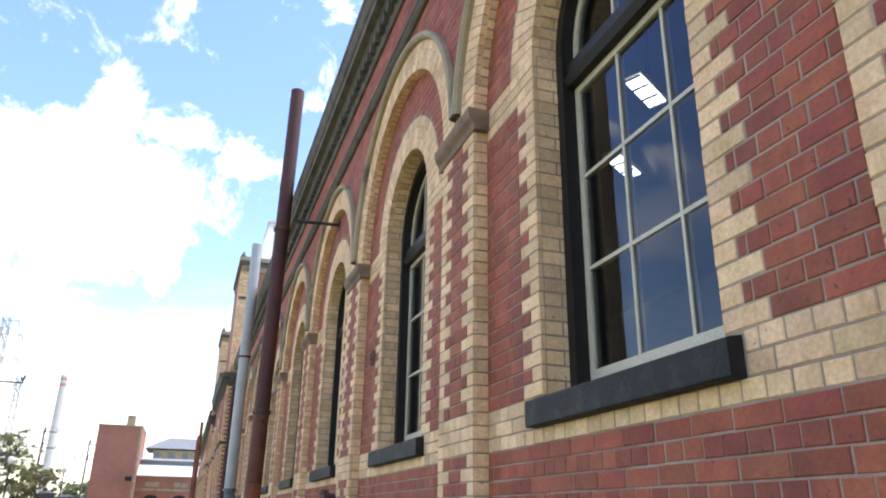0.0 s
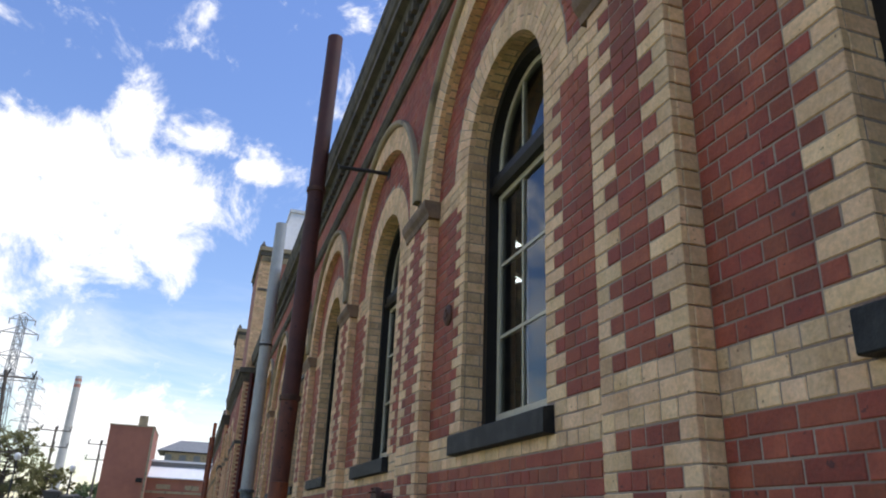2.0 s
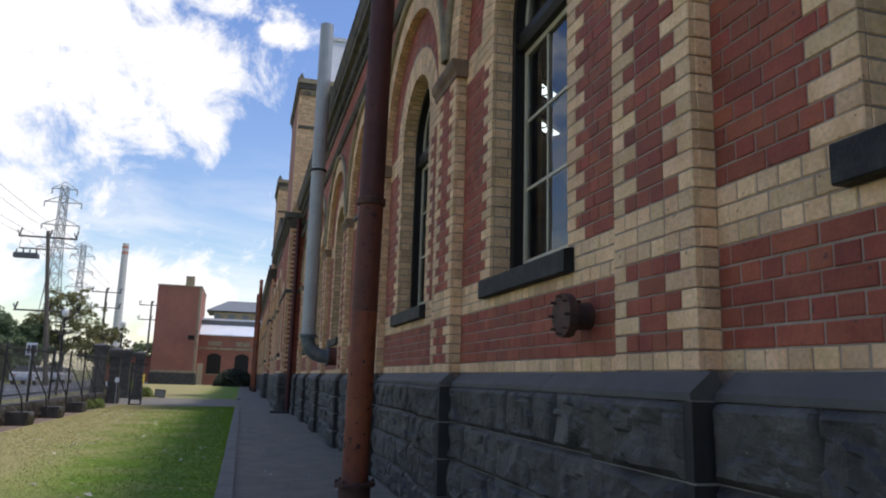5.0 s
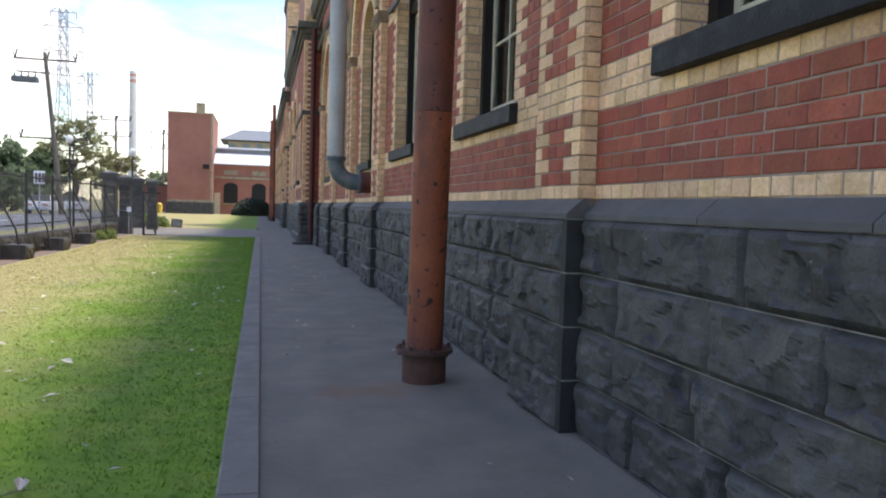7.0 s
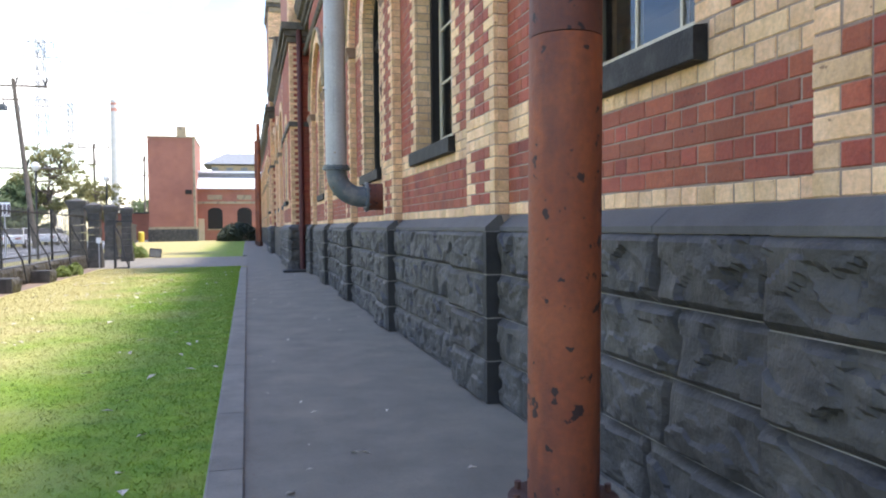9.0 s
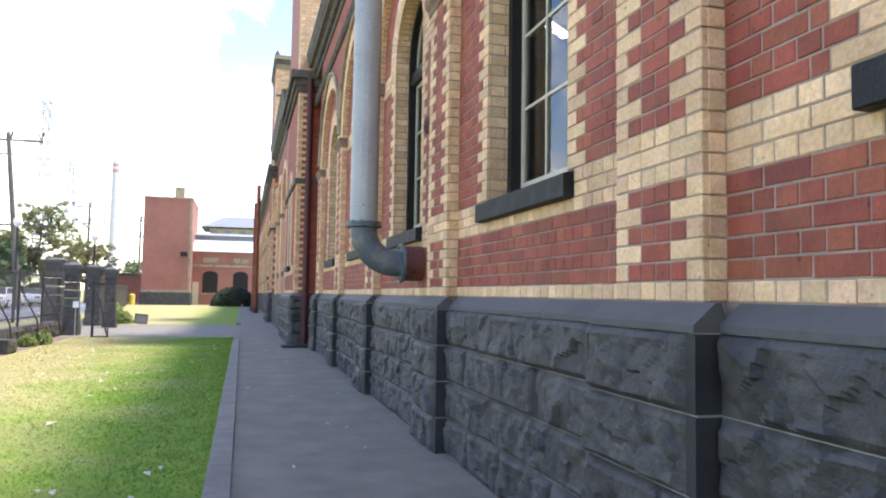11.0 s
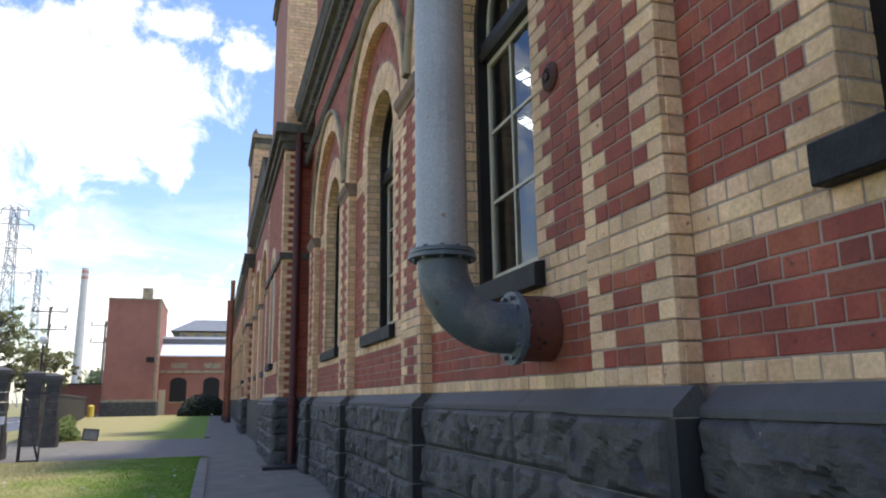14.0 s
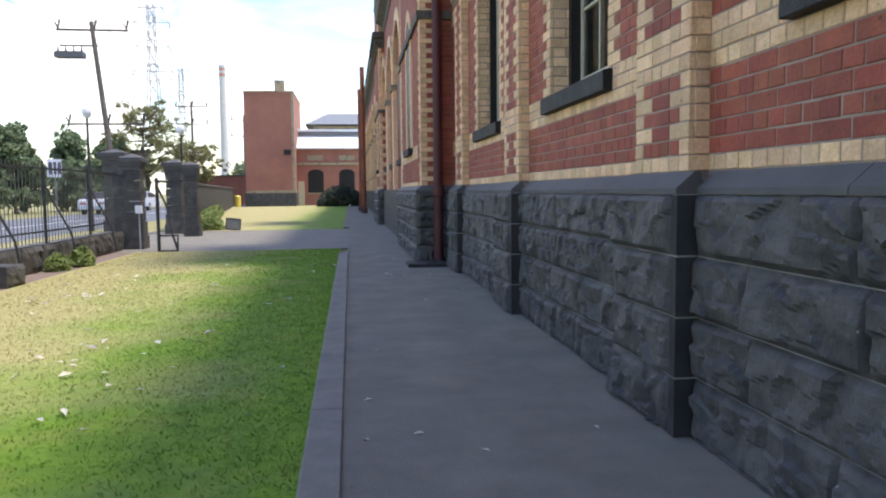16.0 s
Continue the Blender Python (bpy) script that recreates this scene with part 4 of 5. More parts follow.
def grey_downpipe():
    x, y, r = 1.235, 20.5, 0.145
    p = thing("drain_pipe", "fat grey-painted iron pipe with bolted elbow into wall", "pipe")
    zb = 1.69
    part("shaft", Shape().tube((x, y, zb + 0.42), (x, y, 8.9), r, n=32), ZINC, p, smooth=True)
    part("seam", Shape().box(x - 0.012, y - r - 0.003, zb + 0.45, x + 0.012, y - r + 0.02, 3.85), ZINC, p)
    for i in range(26):
        part("rivet", Shape().tube((x, y - r + 0.01, zb + 0.5 + i * 0.062), (x, y - r - 0.008, zb + 0.5 + i * 0.062), 0.007, n=6), ZINC, p)
    part("lap_joint", Shape().lathe([(r, 3.86), (r + 0.004, 3.865), (r + 0.004, 3.95), (r, 3.955)], x, y, 28), ZINC, p)
    for z in (5.55,):
        part("collar", Shape().lathe([(r + 0.001, z), (r + 0.03, z + 0.005), (r + 0.03, z + 0.045), (r + 0.001, z + 0.05)], x, y, 28), DARKFRAME, p)
    flange(p, x, y, zb + 0.37, "z", r * 1.32, 0.022, 10, ELBOW)
    flange(p, x, y, zb + 0.40, "z", r * 1.25, 0.022, 10, ELBOW)
    R = 0.34
    path = [(x, y, zb + 0.42), (x, y, zb + R + 0.02)] + [(x + R - R * math.cos(a), y, zb + R - R * math.sin(a)) for a in [math.pi / 2 * i / 10 for i in range(1, 11)]] + [(x + R + 0.06, y, zb)]
    part("elbow", Shape().sweep(path, r * 0.97, 28), ELBOW, p, "slate-grey painted elbow, paint flaking", True)
    flange(p, x + R + 0.05, y, zb, "x", 0.205, 0.035, 10, ELBOW)
    part("stub", Shape().tube((x + R + 0.085, y, zb), (WALL_X + 0.03, y, zb), 0.185, n=28), DEEPRUST, p, "rust-red pipe stub set in wall", True)
    return p


def flange_stub(x, y, z, r, ln, label):
    p = thing("pipe_stub", label, "pipe")
    flange(p, x - ln, y, z, "x", r, 0.05, 8, DARKRUST)
    part("stub", Shape().tube((x - ln + 0.05, y, z), (x + 0.03, y, z), r * 0.62, n=20), DARKRUST, p, smooth=True)
    return p


def tie_plate(y, z):
    """A dished iron washer with a nut, the end of a tie rod."""
    p = thing("tie_plate", "small round rusted iron tie plate on the brickwork", "tie plate")
    prof = [(0.0, 0.02), (0.088, 0.02), (0.09, -0.012), (0.074, -0.026), (0.05, -0.03), (0.042, -0.018)]
    n = 24
    s = Shape()
    s.add([(WALL_X + d, y + r * math.cos(2 * math.pi * j / n), z + r * math.sin(2 * math.pi * j / n)) for r, d in prof for j in range(n)],
          [(i * n + j, i * n + (j + 1) % n, (i + 1) * n + (j + 1) % n, (i + 1) * n + j) for i in range(len(prof) - 1) for j in range(n)] + [tuple((len(prof) - 1) * n + j for j in range(n))])
    part("washer", s, DARKRUST, p, smooth=True)
    part("nut", Shape().tube((WALL_X, y, z), (WALL_X - 0.036, y, z), 0.026, n=6), DARKRUST, p)
    return p


rust_pipe()
grey_downpipe()
flange_stub(WALL_X, 9.2, 1.66, 0.125, 0.17, "dark rusted flanged pipe end in the wall")
tie_plate(7.6, 3.1)
tie_plate(20.33, 3.15)


outrigger = thing("wall_bracket", "black iron bar standing out from the arch brickwork", "bracket")
part("bar", Shape().tube((WALL_X + 0.03, 10.34, 5.72), (1.20, 10.34, 5.69), 0.026, n=10), IRON, outrigger)
part("wall_plate", Shape().box(WALL_X - 0.012, 10.27, 5.65, WALL_X + 0.01, 10.41, 5.79), IRON, outrigger)
part("hook", Shape().sweep([(1.205, 10.34, 5.69), (1.19, 10.34, 5.73), (1.20, 10.34, 5.78)], 0.014, 8), IRON, outrigger)
tie = thing("tie_bar", "black iron bar fixed across the window arch", "bar")
part("bar", Shape().box(WALL_X - 0.06, 16.5, 4.16, WALL_X - 0.03, 18.8, 4.235), IRON, tie)
for q in (16.62, 18.7):
    part("bracket", Shape().box(WALL_X - 0.03, q - 0.03, 4.17, WALL_X + 0.01, q + 0.03, 4.225), IRON, tie)


# ---- pavilions at the far end of the front ----
def quoin_face(parent, x0, x1, y, z0, z1, mas, teeth):
    """Toothed cream quoins and red bricks on a face that looks along -y."""
    r, z = 0, z0
    w = x1 - x0
    while z < z1 - 0.05:
        q = 0.235 if (r // teeth) % 2 else 0.1175
        mas.side(x0, x0 + min(q, w), y, z, z + COURSE, CREAM)
        if w > q + 0.05:
            mas.side(x0 + q, x1, y, z, z + COURSE, RED)
        z += COURSE
        r += 1


def pavilion(y0, y1, x0, x1, teeth, label):
    p = thing("tower", label, "tower", kind="structure")
    part("core", Shape().box(x0 + 0.01, y0 + 0.01, 0.2, x1, y1, 12.2), RENDERED, p)
    part("plinth_block", Shape().box(x0 - 0.09, y0 - 0.09, -0.1, x0 + 0.8, y1 + 0.09, 1.25), BLUESTONE, p)
    part("coping", Shape().add([(x0 - 0.1, y0 - 0.1, 1.25), (x0 + 0.9, y0 - 0.1, 1.25), (x0 + 0.9, y1 + 0.1, 1.25), (x0 - 0.1, y1 + 0.1, 1.25), (x0 - 0.1, y0 - 0.1, 1.28), (x0 + 0.9, y0 - 0.1, 1.28),
                                (x0 + 0.9, y1 + 0.1, 1.28), (x0 - 0.1, y1 + 0.1, 1.28), (x0, y0, 1.36), (x0 + 0.9, y0, 1.36), (x0 + 0.9, y1, 1.36), (x0, y1, 1.36)],
                               [(3, 2, 1, 0), (0, 1, 5, 4), (1, 2, 6, 5), (2, 3, 7, 6), (3, 0, 4, 7), (4, 5, 9, 8), (5, 6, 10, 9), (6, 7, 11, 10), (7, 4, 8, 11), (8, 9, 10, 11)]), DRESSED, p)
    rp = random.Random(int(y0 * 10))
    for row in range(4):
        zc = (row + 0.5) * 0.31
        o = part("stone", rock_stone(0.70, 0.302, 0, row + int(y0) * 9, 18, 10), BLUESTONE, p)
        o.matrix_basis = pose(x0 + 0.27, y0 - 0.092, zc, 0, 0, 90)
        q = y0 - 0.085
        while q < y1:
            q1 = min(q + rp.uniform(0.6, 1.0), y1 + 0.085)
            if y1 - q1 < 0.3:
                q1 = y1 + 0.085
            o = part("stone", rock_stone(q1 - q - 0.008, 0.302, 0, row * 31 + int(q * 10), 12, 8), BLUESTONE, p)
            o.location = (x0 - 0.092, (q + q1) / 2, zc)
            q = q1
    mas = Masonry(p, 220)
    quoin_face(p, x0, x0 + 0.62, y0, PLINTH, 6.6, mas, teeth)
    # cream pilaster above the lower cornice and along the front edge
    z = 7.2
    r = 0
    while z < 11.7:
        cuts = (x0, x0 + 0.235, x0 + 0.47, x0 + 0.62) if r % 2 else (x0, x0 + 0.1175, x0 + 0.3525, x0 + 0.62)
        for a, b in zip(cuts, cuts[1:]):
            mas.side(a, b, y0, z, z + COURSE, CREAM)
        z += COURSE
        r += 1
    z, r = PLINTH, 0
    while z < 11.5:
        mas.lay(x0, y0, y0 + (0.235 if (r // teeth) % 2 else 0.35), z, z + COURSE, CREAM)
        mas.lay(x0, y0 + 0.36, y0 + 0.62, z, z + COURSE, CREAM if z > 7.0 else RED)
        z += COURSE
        r += 1
    # the long side: red bricks between the quoins, round a narrow arched window
    yc = (y0 + y1) / 2
    z, r = PLINTH, 0
    while z < 6.55:
        e = 0.235 if (r // teeth) % 2 else 0.1175
        mas.lay(x0, y1 - e, y1, z, z + COURSE, CREAM)
        half = 0.62 if 2.1 < z + COURSE and z < 4.25 else math.sqrt(max(0.62 ** 2 - (z - 4.25) ** 2, 0)) if z < 4.8 and z > 3 else 0.0
        cuts = [y0 + 0.63]
        while cuts[-1] + 0.235 < y1 - e - 0.05:
            cuts.append(cuts[-1] + (0.1175 if r % 2 and len(cuts) == 1 else 0.235))
        cuts.append(y1 - e)
        for a, b in zip(cuts, cuts[1:]):
            if half == 0.0 or b < yc - half or a > yc + half:
                mas.lay(x0, a, b, z, z + COURSE, CREAM if r in (0, 6, 7, 8) else RED)
        z += COURSE
        r += 1
    mas.finish()
    frame_shape, surround = Shape().box(x0 - 0.004, yc - 0.42, 2.15, x0 + 0.05, yc + 0.42, 4.25), Shape()
    surround.box(x0 - 0.02, yc - 0.64, 2.1, x0 + 0.05, yc - 0.42, 4.25).box(x0 - 0.02, yc + 0.42, 2.1, x0 + 0.05, yc + 0.64, 4.25)
    for i in range(14):
        t0, t1 = math.pi * i / 14, math.pi * (i + 1) / 14
        surround.add([(u, yc + q * math.cos(t), 4.25 + q * math.sin(t)) for u in (x0 - 0.02, x0 + 0.05) for q, t in ((0.42, t0), (0.64, t0), (0.64, t1), (0.42, t1))], [(0, 1, 2, 3), (7, 6, 5, 4), (0, 3, 7, 4), (1, 5, 6, 2)])
        frame_shape.add([(u, yc + q * math.cos(t), 4.25 + q * math.sin(t)) for u in (x0 - 0.004, x0 + 0.05) for q, t in ((0.0, t0), (0.42, t0), (0.42, t1))], [(0, 1, 2), (5, 4, 3)])
    part("window_surround", surround, CREAM, p)
    part("window", frame_shape, DARKFRAME, p, "dark narrow arched window")
    part("window_sill", Shape().box(x0 - 0.09, yc - 0.7, 1.97, x0 + 0.05, yc + 0.7, 2.1), SILL, p)

    def ring(za, zb, out, mat, name):
        part(name, Shape().box(x0 + (0.08 if za > 7.1 else 0) - out, y0 - out, za, x1 + 0.02, y1 + out, zb), mat, p)
    ring(4.2, 4.34, 0.05, CORNICE, "string_course")
    ring(6.62, 6.78, 0.06, CORNICE, "cornice")
    ring(6.78, 6.95, 0.13, CORNICE, "cornice")
    ring(6.95, 7.15, 0.22, CORNICE, "cornice")
    ring(10.45, 10.55, 0.05, CORNICE, "string_course")
    ring(11.75, 12.0, 0.04, SANDSTONE, "cornice")
    ring(12.0, 12.2, 0.11, CORNICE, "cornice")
    ring(12.2, 12.38, 0.18, SANDSTONE, "cornice")
    ring(12.38, 12.5, -0.3, RENDERED, "parapet")
    for i in range(4):
        part("bracket", Shape().box(x0 + 0.11 + i * 0.15, y0 - 0.085, 11.8, x0 + 0.18 + i * 0.15, y0 - 0.04, 11.98), SANDSTONE, p)
    for i in range(9):
        q = y0 + 0.1 + i * (y1 - y0 - 0.3) / 8
        part("bracket", Shape().box(x0 - 0.005, q, 11.8, x0 + 0.04, q + 0.08, 11.98), SANDSTONE, p)
    xa, xb, ya, yb, zt = x0 + 0.65, x1 - 0.5, y0 + 0.5, y1 - 0.5, 14.6
    part("roof", Shape().add([(xa, ya, 12.45), (xb, ya, 12.45), (xb, yb, 12.45), (xa, yb, 12.45), (xa + 0.45, ya + 0.45, zt), (xb - 0.45, ya + 0.45, zt), (xb - 0.45, yb - 0.45, zt), (xa + 0.45, yb - 0.45, zt)],
                             [(3, 2, 1, 0), (4, 5, 6, 7), (0, 1, 5, 4), (1, 2, 6, 5), (2, 3, 7, 6), (3, 0, 4, 7)]), LEAD, p, "pale grey metal mansard roof")
    part("roof_kerb", Shape().box(xa + 0.38, ya + 0.38, zt, xb - 0.38, yb - 0.38, zt + 0.14), LEAD, p)
    part("finial", Shape().lathe([(0.10, 12.15), (0.13, 12.3), (0.06, 12.4), (0.11, 12.52), (0.02, 12.72)], x0 + 0.05, y0 + 0.2, 12), CORNICE, p)
    return p


pavilion(32.0, 36.6, 1.30, 6.2, 1, "brick corner tower with cream quoins, cornices and mansard roof")
pavilion(47.0, 50.8, 1.22, 6.2, 2, "brick corner tower with cream quoins, cornices and mansard roof")


def far_front(y0, y1, x0, bays, label):
    w = thing("wall_far", label, "wall", kind="structure")
    part("body", Shape().box(x0, y0, 1.3, x0 + 0.5, y1, 7.2), RED, w)
    part("plinth_block", Shape().box(x0 - 0.1, y0, -0.1, x0 + 0.4, y1, 1.3), BLUESTONE, w)
    pr = [(x0 + 0.5, 7.1), (x0 - 0.03, 7.1), (x0 - 0.06, 7.35), (x0 - 0.3, 7.5), (x0 - 0.32, 7.8), (x0 - 0.38, 7.95), (x0 + 0.5, 7.95)]
    part("cornice", Shape().profile_y(pr, y0, y1), CORNICE, w)
    p = (y1 - y0) / bays
    for k in range(bays):
        a = y0 + k * p
        part("pier", Shape().box(x0 - 0.12, a, 1.3, x0, a + 0.6, 4.2), CREAM, w)
        part("impost", Shape().box(x0 - 0.18, a - 0.04, 4.1, x0, a + 0.64, 4.25), SANDSTONE, w)
        c, R = a + 0.6 + (p - 0.6) / 2, (p - 0.6) / 2
        s = Shape()
        n = 16
        for i in range(n):
            t0, t1 = math.pi * i / n, math.pi * (i + 1) / n
            s.add([(u, c + r * math.cos(t), 4.25 + r * math.sin(t)) for u in (x0 - 0.12, x0 + 0.02) for r, t in ((R, t0), (R + 0.3, t0), (R + 0.3, t1), (R, t1))], [(0, 1, 2, 3), (7, 6, 5, 4), (0, 3, 7, 4), (1, 5, 6, 2)])
        part("arch", s, CREAM, w)
        s = Shape().box(x0 - 0.01, c - 0.7, 2.1, x0 + 0.05, c + 0.7, 4.25)
        part("window_frame", s, DARKFRAME, w)
        part("window_sill", Shape().box(x0 - 0.1, c - 0.8, 1.95, x0 + 0.1, c + 0.8, 2.1), SILL, w)
    return w


far_front(36.6, 47.0, 1.44, 3, "brick arcaded front between the towers")
far_front(50.8, 84.0, 1.5, 9, "long brick arcaded front beyond the towers")
dp = thing("downpipe", "dark red painted downpipe in the tower corner", "pipe")
part("shaft", Shape().tube((1.58, 31.86, 0.02), (1.58, 31.86, 7.1), 0.08, n=14), DARKRED, dp, smooth=True)
part("shoe", Shape().lathe([(0.081, 1.16), (0.105, 1.18), (0.105, 1.32), (0.081, 1.34)], 1.58, 31.86, 14), DARKRED, dp)
dr = thing("drain_cover", "flat black stone drain slab at the foot of downpipe", "drain")
part("slab", Shape().profile_y([(1.0, 0.004), (1.66, 0.004), (1.66, 0.055), (1.64, 0.065), (1.02, 0.065), (1.0, 0.055)], 31.2, 31.78), CORNER, dr, "black stone slab")
for fx, fy, fz in ((0.88, 62.0, 8.4), (0.78, 66.0, 7.7)):
    fp = thing("vent_pipe", "rust-brown iron pipe rising past the eaves", "pipe", "far vent pipes")
    part("shaft", Shape().tube((fx, fy, 0), (fx, fy, fz), 0.13, n=14), RUST, fp, smooth=True)
    part("foot", Shape().tube((fx, fy, 0), (fx, fy, 0.3), 0.19, n=14), DARKRUST, fp)


# ---- far buildings ----
def brick_block():
    b = thing("block_house", "plain tall red brick block on a dark stone base", "building")
    x0, x1, y0, y1, z1 = -9.45, -4.98, 88.3, 98.0, 10.45
    part("wall", Shape().box(x0, y0, 1.3, x1, y1, z1), RENDERED, b)
    part("base", Shape().box(x0 - 0.1, y0 - 0.1, -0.1, x1 + 0.1, y1, 1.2), BLUESTONE, b)
    part("base_course", Shape().box(x0 - 0.05, y0 - 0.05, 1.2, x1 + 0.05, y1, 1.45), SANDSTONE, b)
    part("parapet", Shape().box(x0 - 0.06, y0 - 0.06, z1, x1 + 0.06, y1, z1 + 0.14), SANDSTONE, b)
    part("quoin", Shape().box(x1 - 0.2, y0 - 0.02, 1.45, x1 + 0.02, y0 + 0.3, z1), SANDSTONE, b)
    part("chimney", Shape().box(-6.9, 91.0, z1, -6.0, 91.9, z1 + 1.5), SANDSTONE, b)
    part("vent", Shape().box(-5.95, y0 - 0.12, 4.75, -5.3, y0, 5.2), DARKFRAME, b)
    return b


def low_building():
    b = thing("workshop_building", "low red brick building with pale roof and arched windows", "building")
    x0, x1, y0 = -5.0, 2.5, 91.0
    part("wall", Shape().box(x0, y0, 0, x1, y0 + 0.4, 5.45), RENDERED, b)
    part("string_course", Shape().box(x0, y0 - 0.12, 3.85, x1, y0, 4.1), SANDSTONE, b)
    part("roof", Shape().add([(x0, y0 - 0.25, 5.4), (x1, y0 - 0.25, 5.4), (x1, y0 + 2.6, 6.7), (x0, y0 + 2.6, 6.7), (x0, y0 - 0.25, 5.52), (x1, y0 - 0.25, 5.52), (x1, y0 + 2.6, 6.82), (x0, y0 + 2.6, 6.82)],
                             [(3, 2, 1, 0), (4, 5, 6, 7), (0, 1, 5, 4), (1, 2, 6, 5), (2, 3, 7, 6), (3, 0, 4, 7)]), WHITEROOF, b)
    part("clerestory", Shape().box(x0, y0 + 2.6, 6.6, x1, y0 + 3, 7.3), SLATE, b)
    part("upper_roof", Shape().box(x0 - 0.2, y0 + 2.3, 7.3, x1, y0 + 6, 7.5), WHITEROOF, b)
    for c in (-3.2, -0.2):
        s = Shape().box(c - 0.75, y0 - 0.03, 1.2, c + 0.75, y0 + 0.05, 3.0)
        n = 10
        s.add([(c + 0.75 * math.cos(math.pi * i / n), u, 3.0 + 0.45 * math.sin(math.pi * i / n)) for u in (y0 - 0.03, y0 + 0.05) for i in range(n + 1)], [tuple(range(n + 1)), tuple(reversed(range(n + 1, 2 * n + 2)))])
        wv = part("window", s, DARKFRAME, b)
        part("window_sill", Shape().box(c - 0.85, y0 - 0.15, 1.05, c + 0.85, y0, 1.2), SANDSTONE, wv)
        part("panel", Shape().box(c - 0.75, y0 - 0.06, 4.3, c + 0.75, y0 + 0.02, 4.8), SANDSTONE, b)
    part("door", Shape().box(-4.9, y0 - 0.1, 0, -4.3, y0, 2.3), DOORPAINT, b)
    part("plinth_band", Shape().box(x0, y0 - 0.06, 0, x1, y0, 0.4), RENDERED, b)
    return b


def hip_building():
    b = thing("hip_roof_building", "distant building with slate hip roof", "building")
    part("wall", Shape().box(-5.6, 140, 0, 12, 152, 12.0), SANDSTONE, b)
    part("roof", Shape().add([(-7, 139.5, 12.2), (12.5, 139.5, 12.2), (12.5, 152.5, 12.2), (-7, 152.5, 12.2), (-3.5, 146, 14.6), (9, 146, 14.6)], [(0, 1, 5, 4), (1, 2, 5), (2, 3, 4, 5), (3, 0, 4), (3, 2, 1, 0)]), SLATE, b)
    for i in range(6):
        part("window", Shape().box(-5.6 + i * 2.4, 139.9, 9.8, -4.5 + i * 2.4, 140.05, 11.6), SLATE, b)
    return b


brick_block()
low_building()
hip_building()
fw = thing("wall_boundary", "low red brick boundary wall beyond the lawn", "wall", kind="structure")
part("wall", Shape().box(-16, 99.0, 0, -10.1, 99.4, 3.0), RENDERED, fw)
part("coping", Shape().box(-16, 98.9, 3.0, -10.1, 99.5, 3.15), DRESSED, fw)


# ---- planting ----
def leaves(s, c, r, count, size, rnd, squash=1.0):
    """Leaf clumps as many small tilted blades in a rough blob."""
    for _ in range(count):
        d = Vector((rnd.gauss(0, 1), rnd.gauss(0, 1), rnd.gauss(0, 1))).normalized() * r * rnd.uniform(0.45, 1.0)
        p = Vector(c) + Vector((d.x, d.y, d.z * squash))
        a = Vector((rnd.gauss(0, 1), rnd.gauss(0, 1), rnd.gauss(0, 1))).normalized() * size * rnd.uniform(0.6, 1.2)
        b = a.orthogonal().normalized() * size * rnd.uniform(0.3, 0.6)
        s.add([p - a, p - b, p + a, p + b], [(0, 1, 2, 3)])


def tree(x, y, h, spread, mat, label, seed, trunk=0.4, count=6000, size=0.16, bare=0.35):
    """A tapered trunk with limbs; leaf tufts along every limb fill an uneven crown."""
    rnd = random.Random(seed)
    t = thing("tree", label, "tree")
    s, lv = Shape(), Shape()
    conical = bare < 0.2
    s.sweep([(x, y, -0.1), (x + 0.1 * spread * rnd.uniform(-1, 1), y, h * 0.25), (x + 0.15 * spread * rnd.uniform(-1, 1), y, h * bare + 0.1 * h), (x, y, h * 0.88)], [trunk * h / 12, trunk * h / 15, trunk * h / 20, 0.04], 8)
    limbs = 44 if conical else 20
    for i in range(limbs):
        a = i * 2.4 + rnd.uniform(-0.5, 0.5)
        f = (i + rnd.random()) / limbs
        z0 = h * (bare * 0.7 + (0.90 - bare * 0.7) * f)
        ln = spread * rnd.uniform(0.55, 1.1) * ((1.0 - 0.86 * f ** 1.1) if conical else (1.0 - 0.5 * abs(f - 0.45)))
        e = Vector((x + math.cos(a) * ln, y + math.sin(a) * ln, min(h, z0 + h * rnd.uniform(0.03, 0.13 if conical else 0.2))))
        m = (Vector((x, y, z0)) + e) / 2 + Vector((0, 0, -0.02 * h))
        s.sweep([(x, y, z0), m, e], [trunk * h / 34, trunk * h / 55, 0.02], 6)
        tufts = 12 if conical else 14
        for q in range(tufts):
            u = rnd.uniform(0.25, 1.12) if conical else rnd.uniform(0.45, 1.15)
            c = Vector((x, y, z0)).lerp(e, u) + Vector((rnd.gauss(0, 1), rnd.gauss(0, 1), rnd.gauss(0.2, 0.8))) * spread * 0.10
            leaves(lv, c, spread * rnd.uniform(0.05, 0.15), count // (limbs * tufts), size, rnd, 0.9)
    part("trunk", s, BARK, t)
    part("crown", lv, mat, t)
    return t


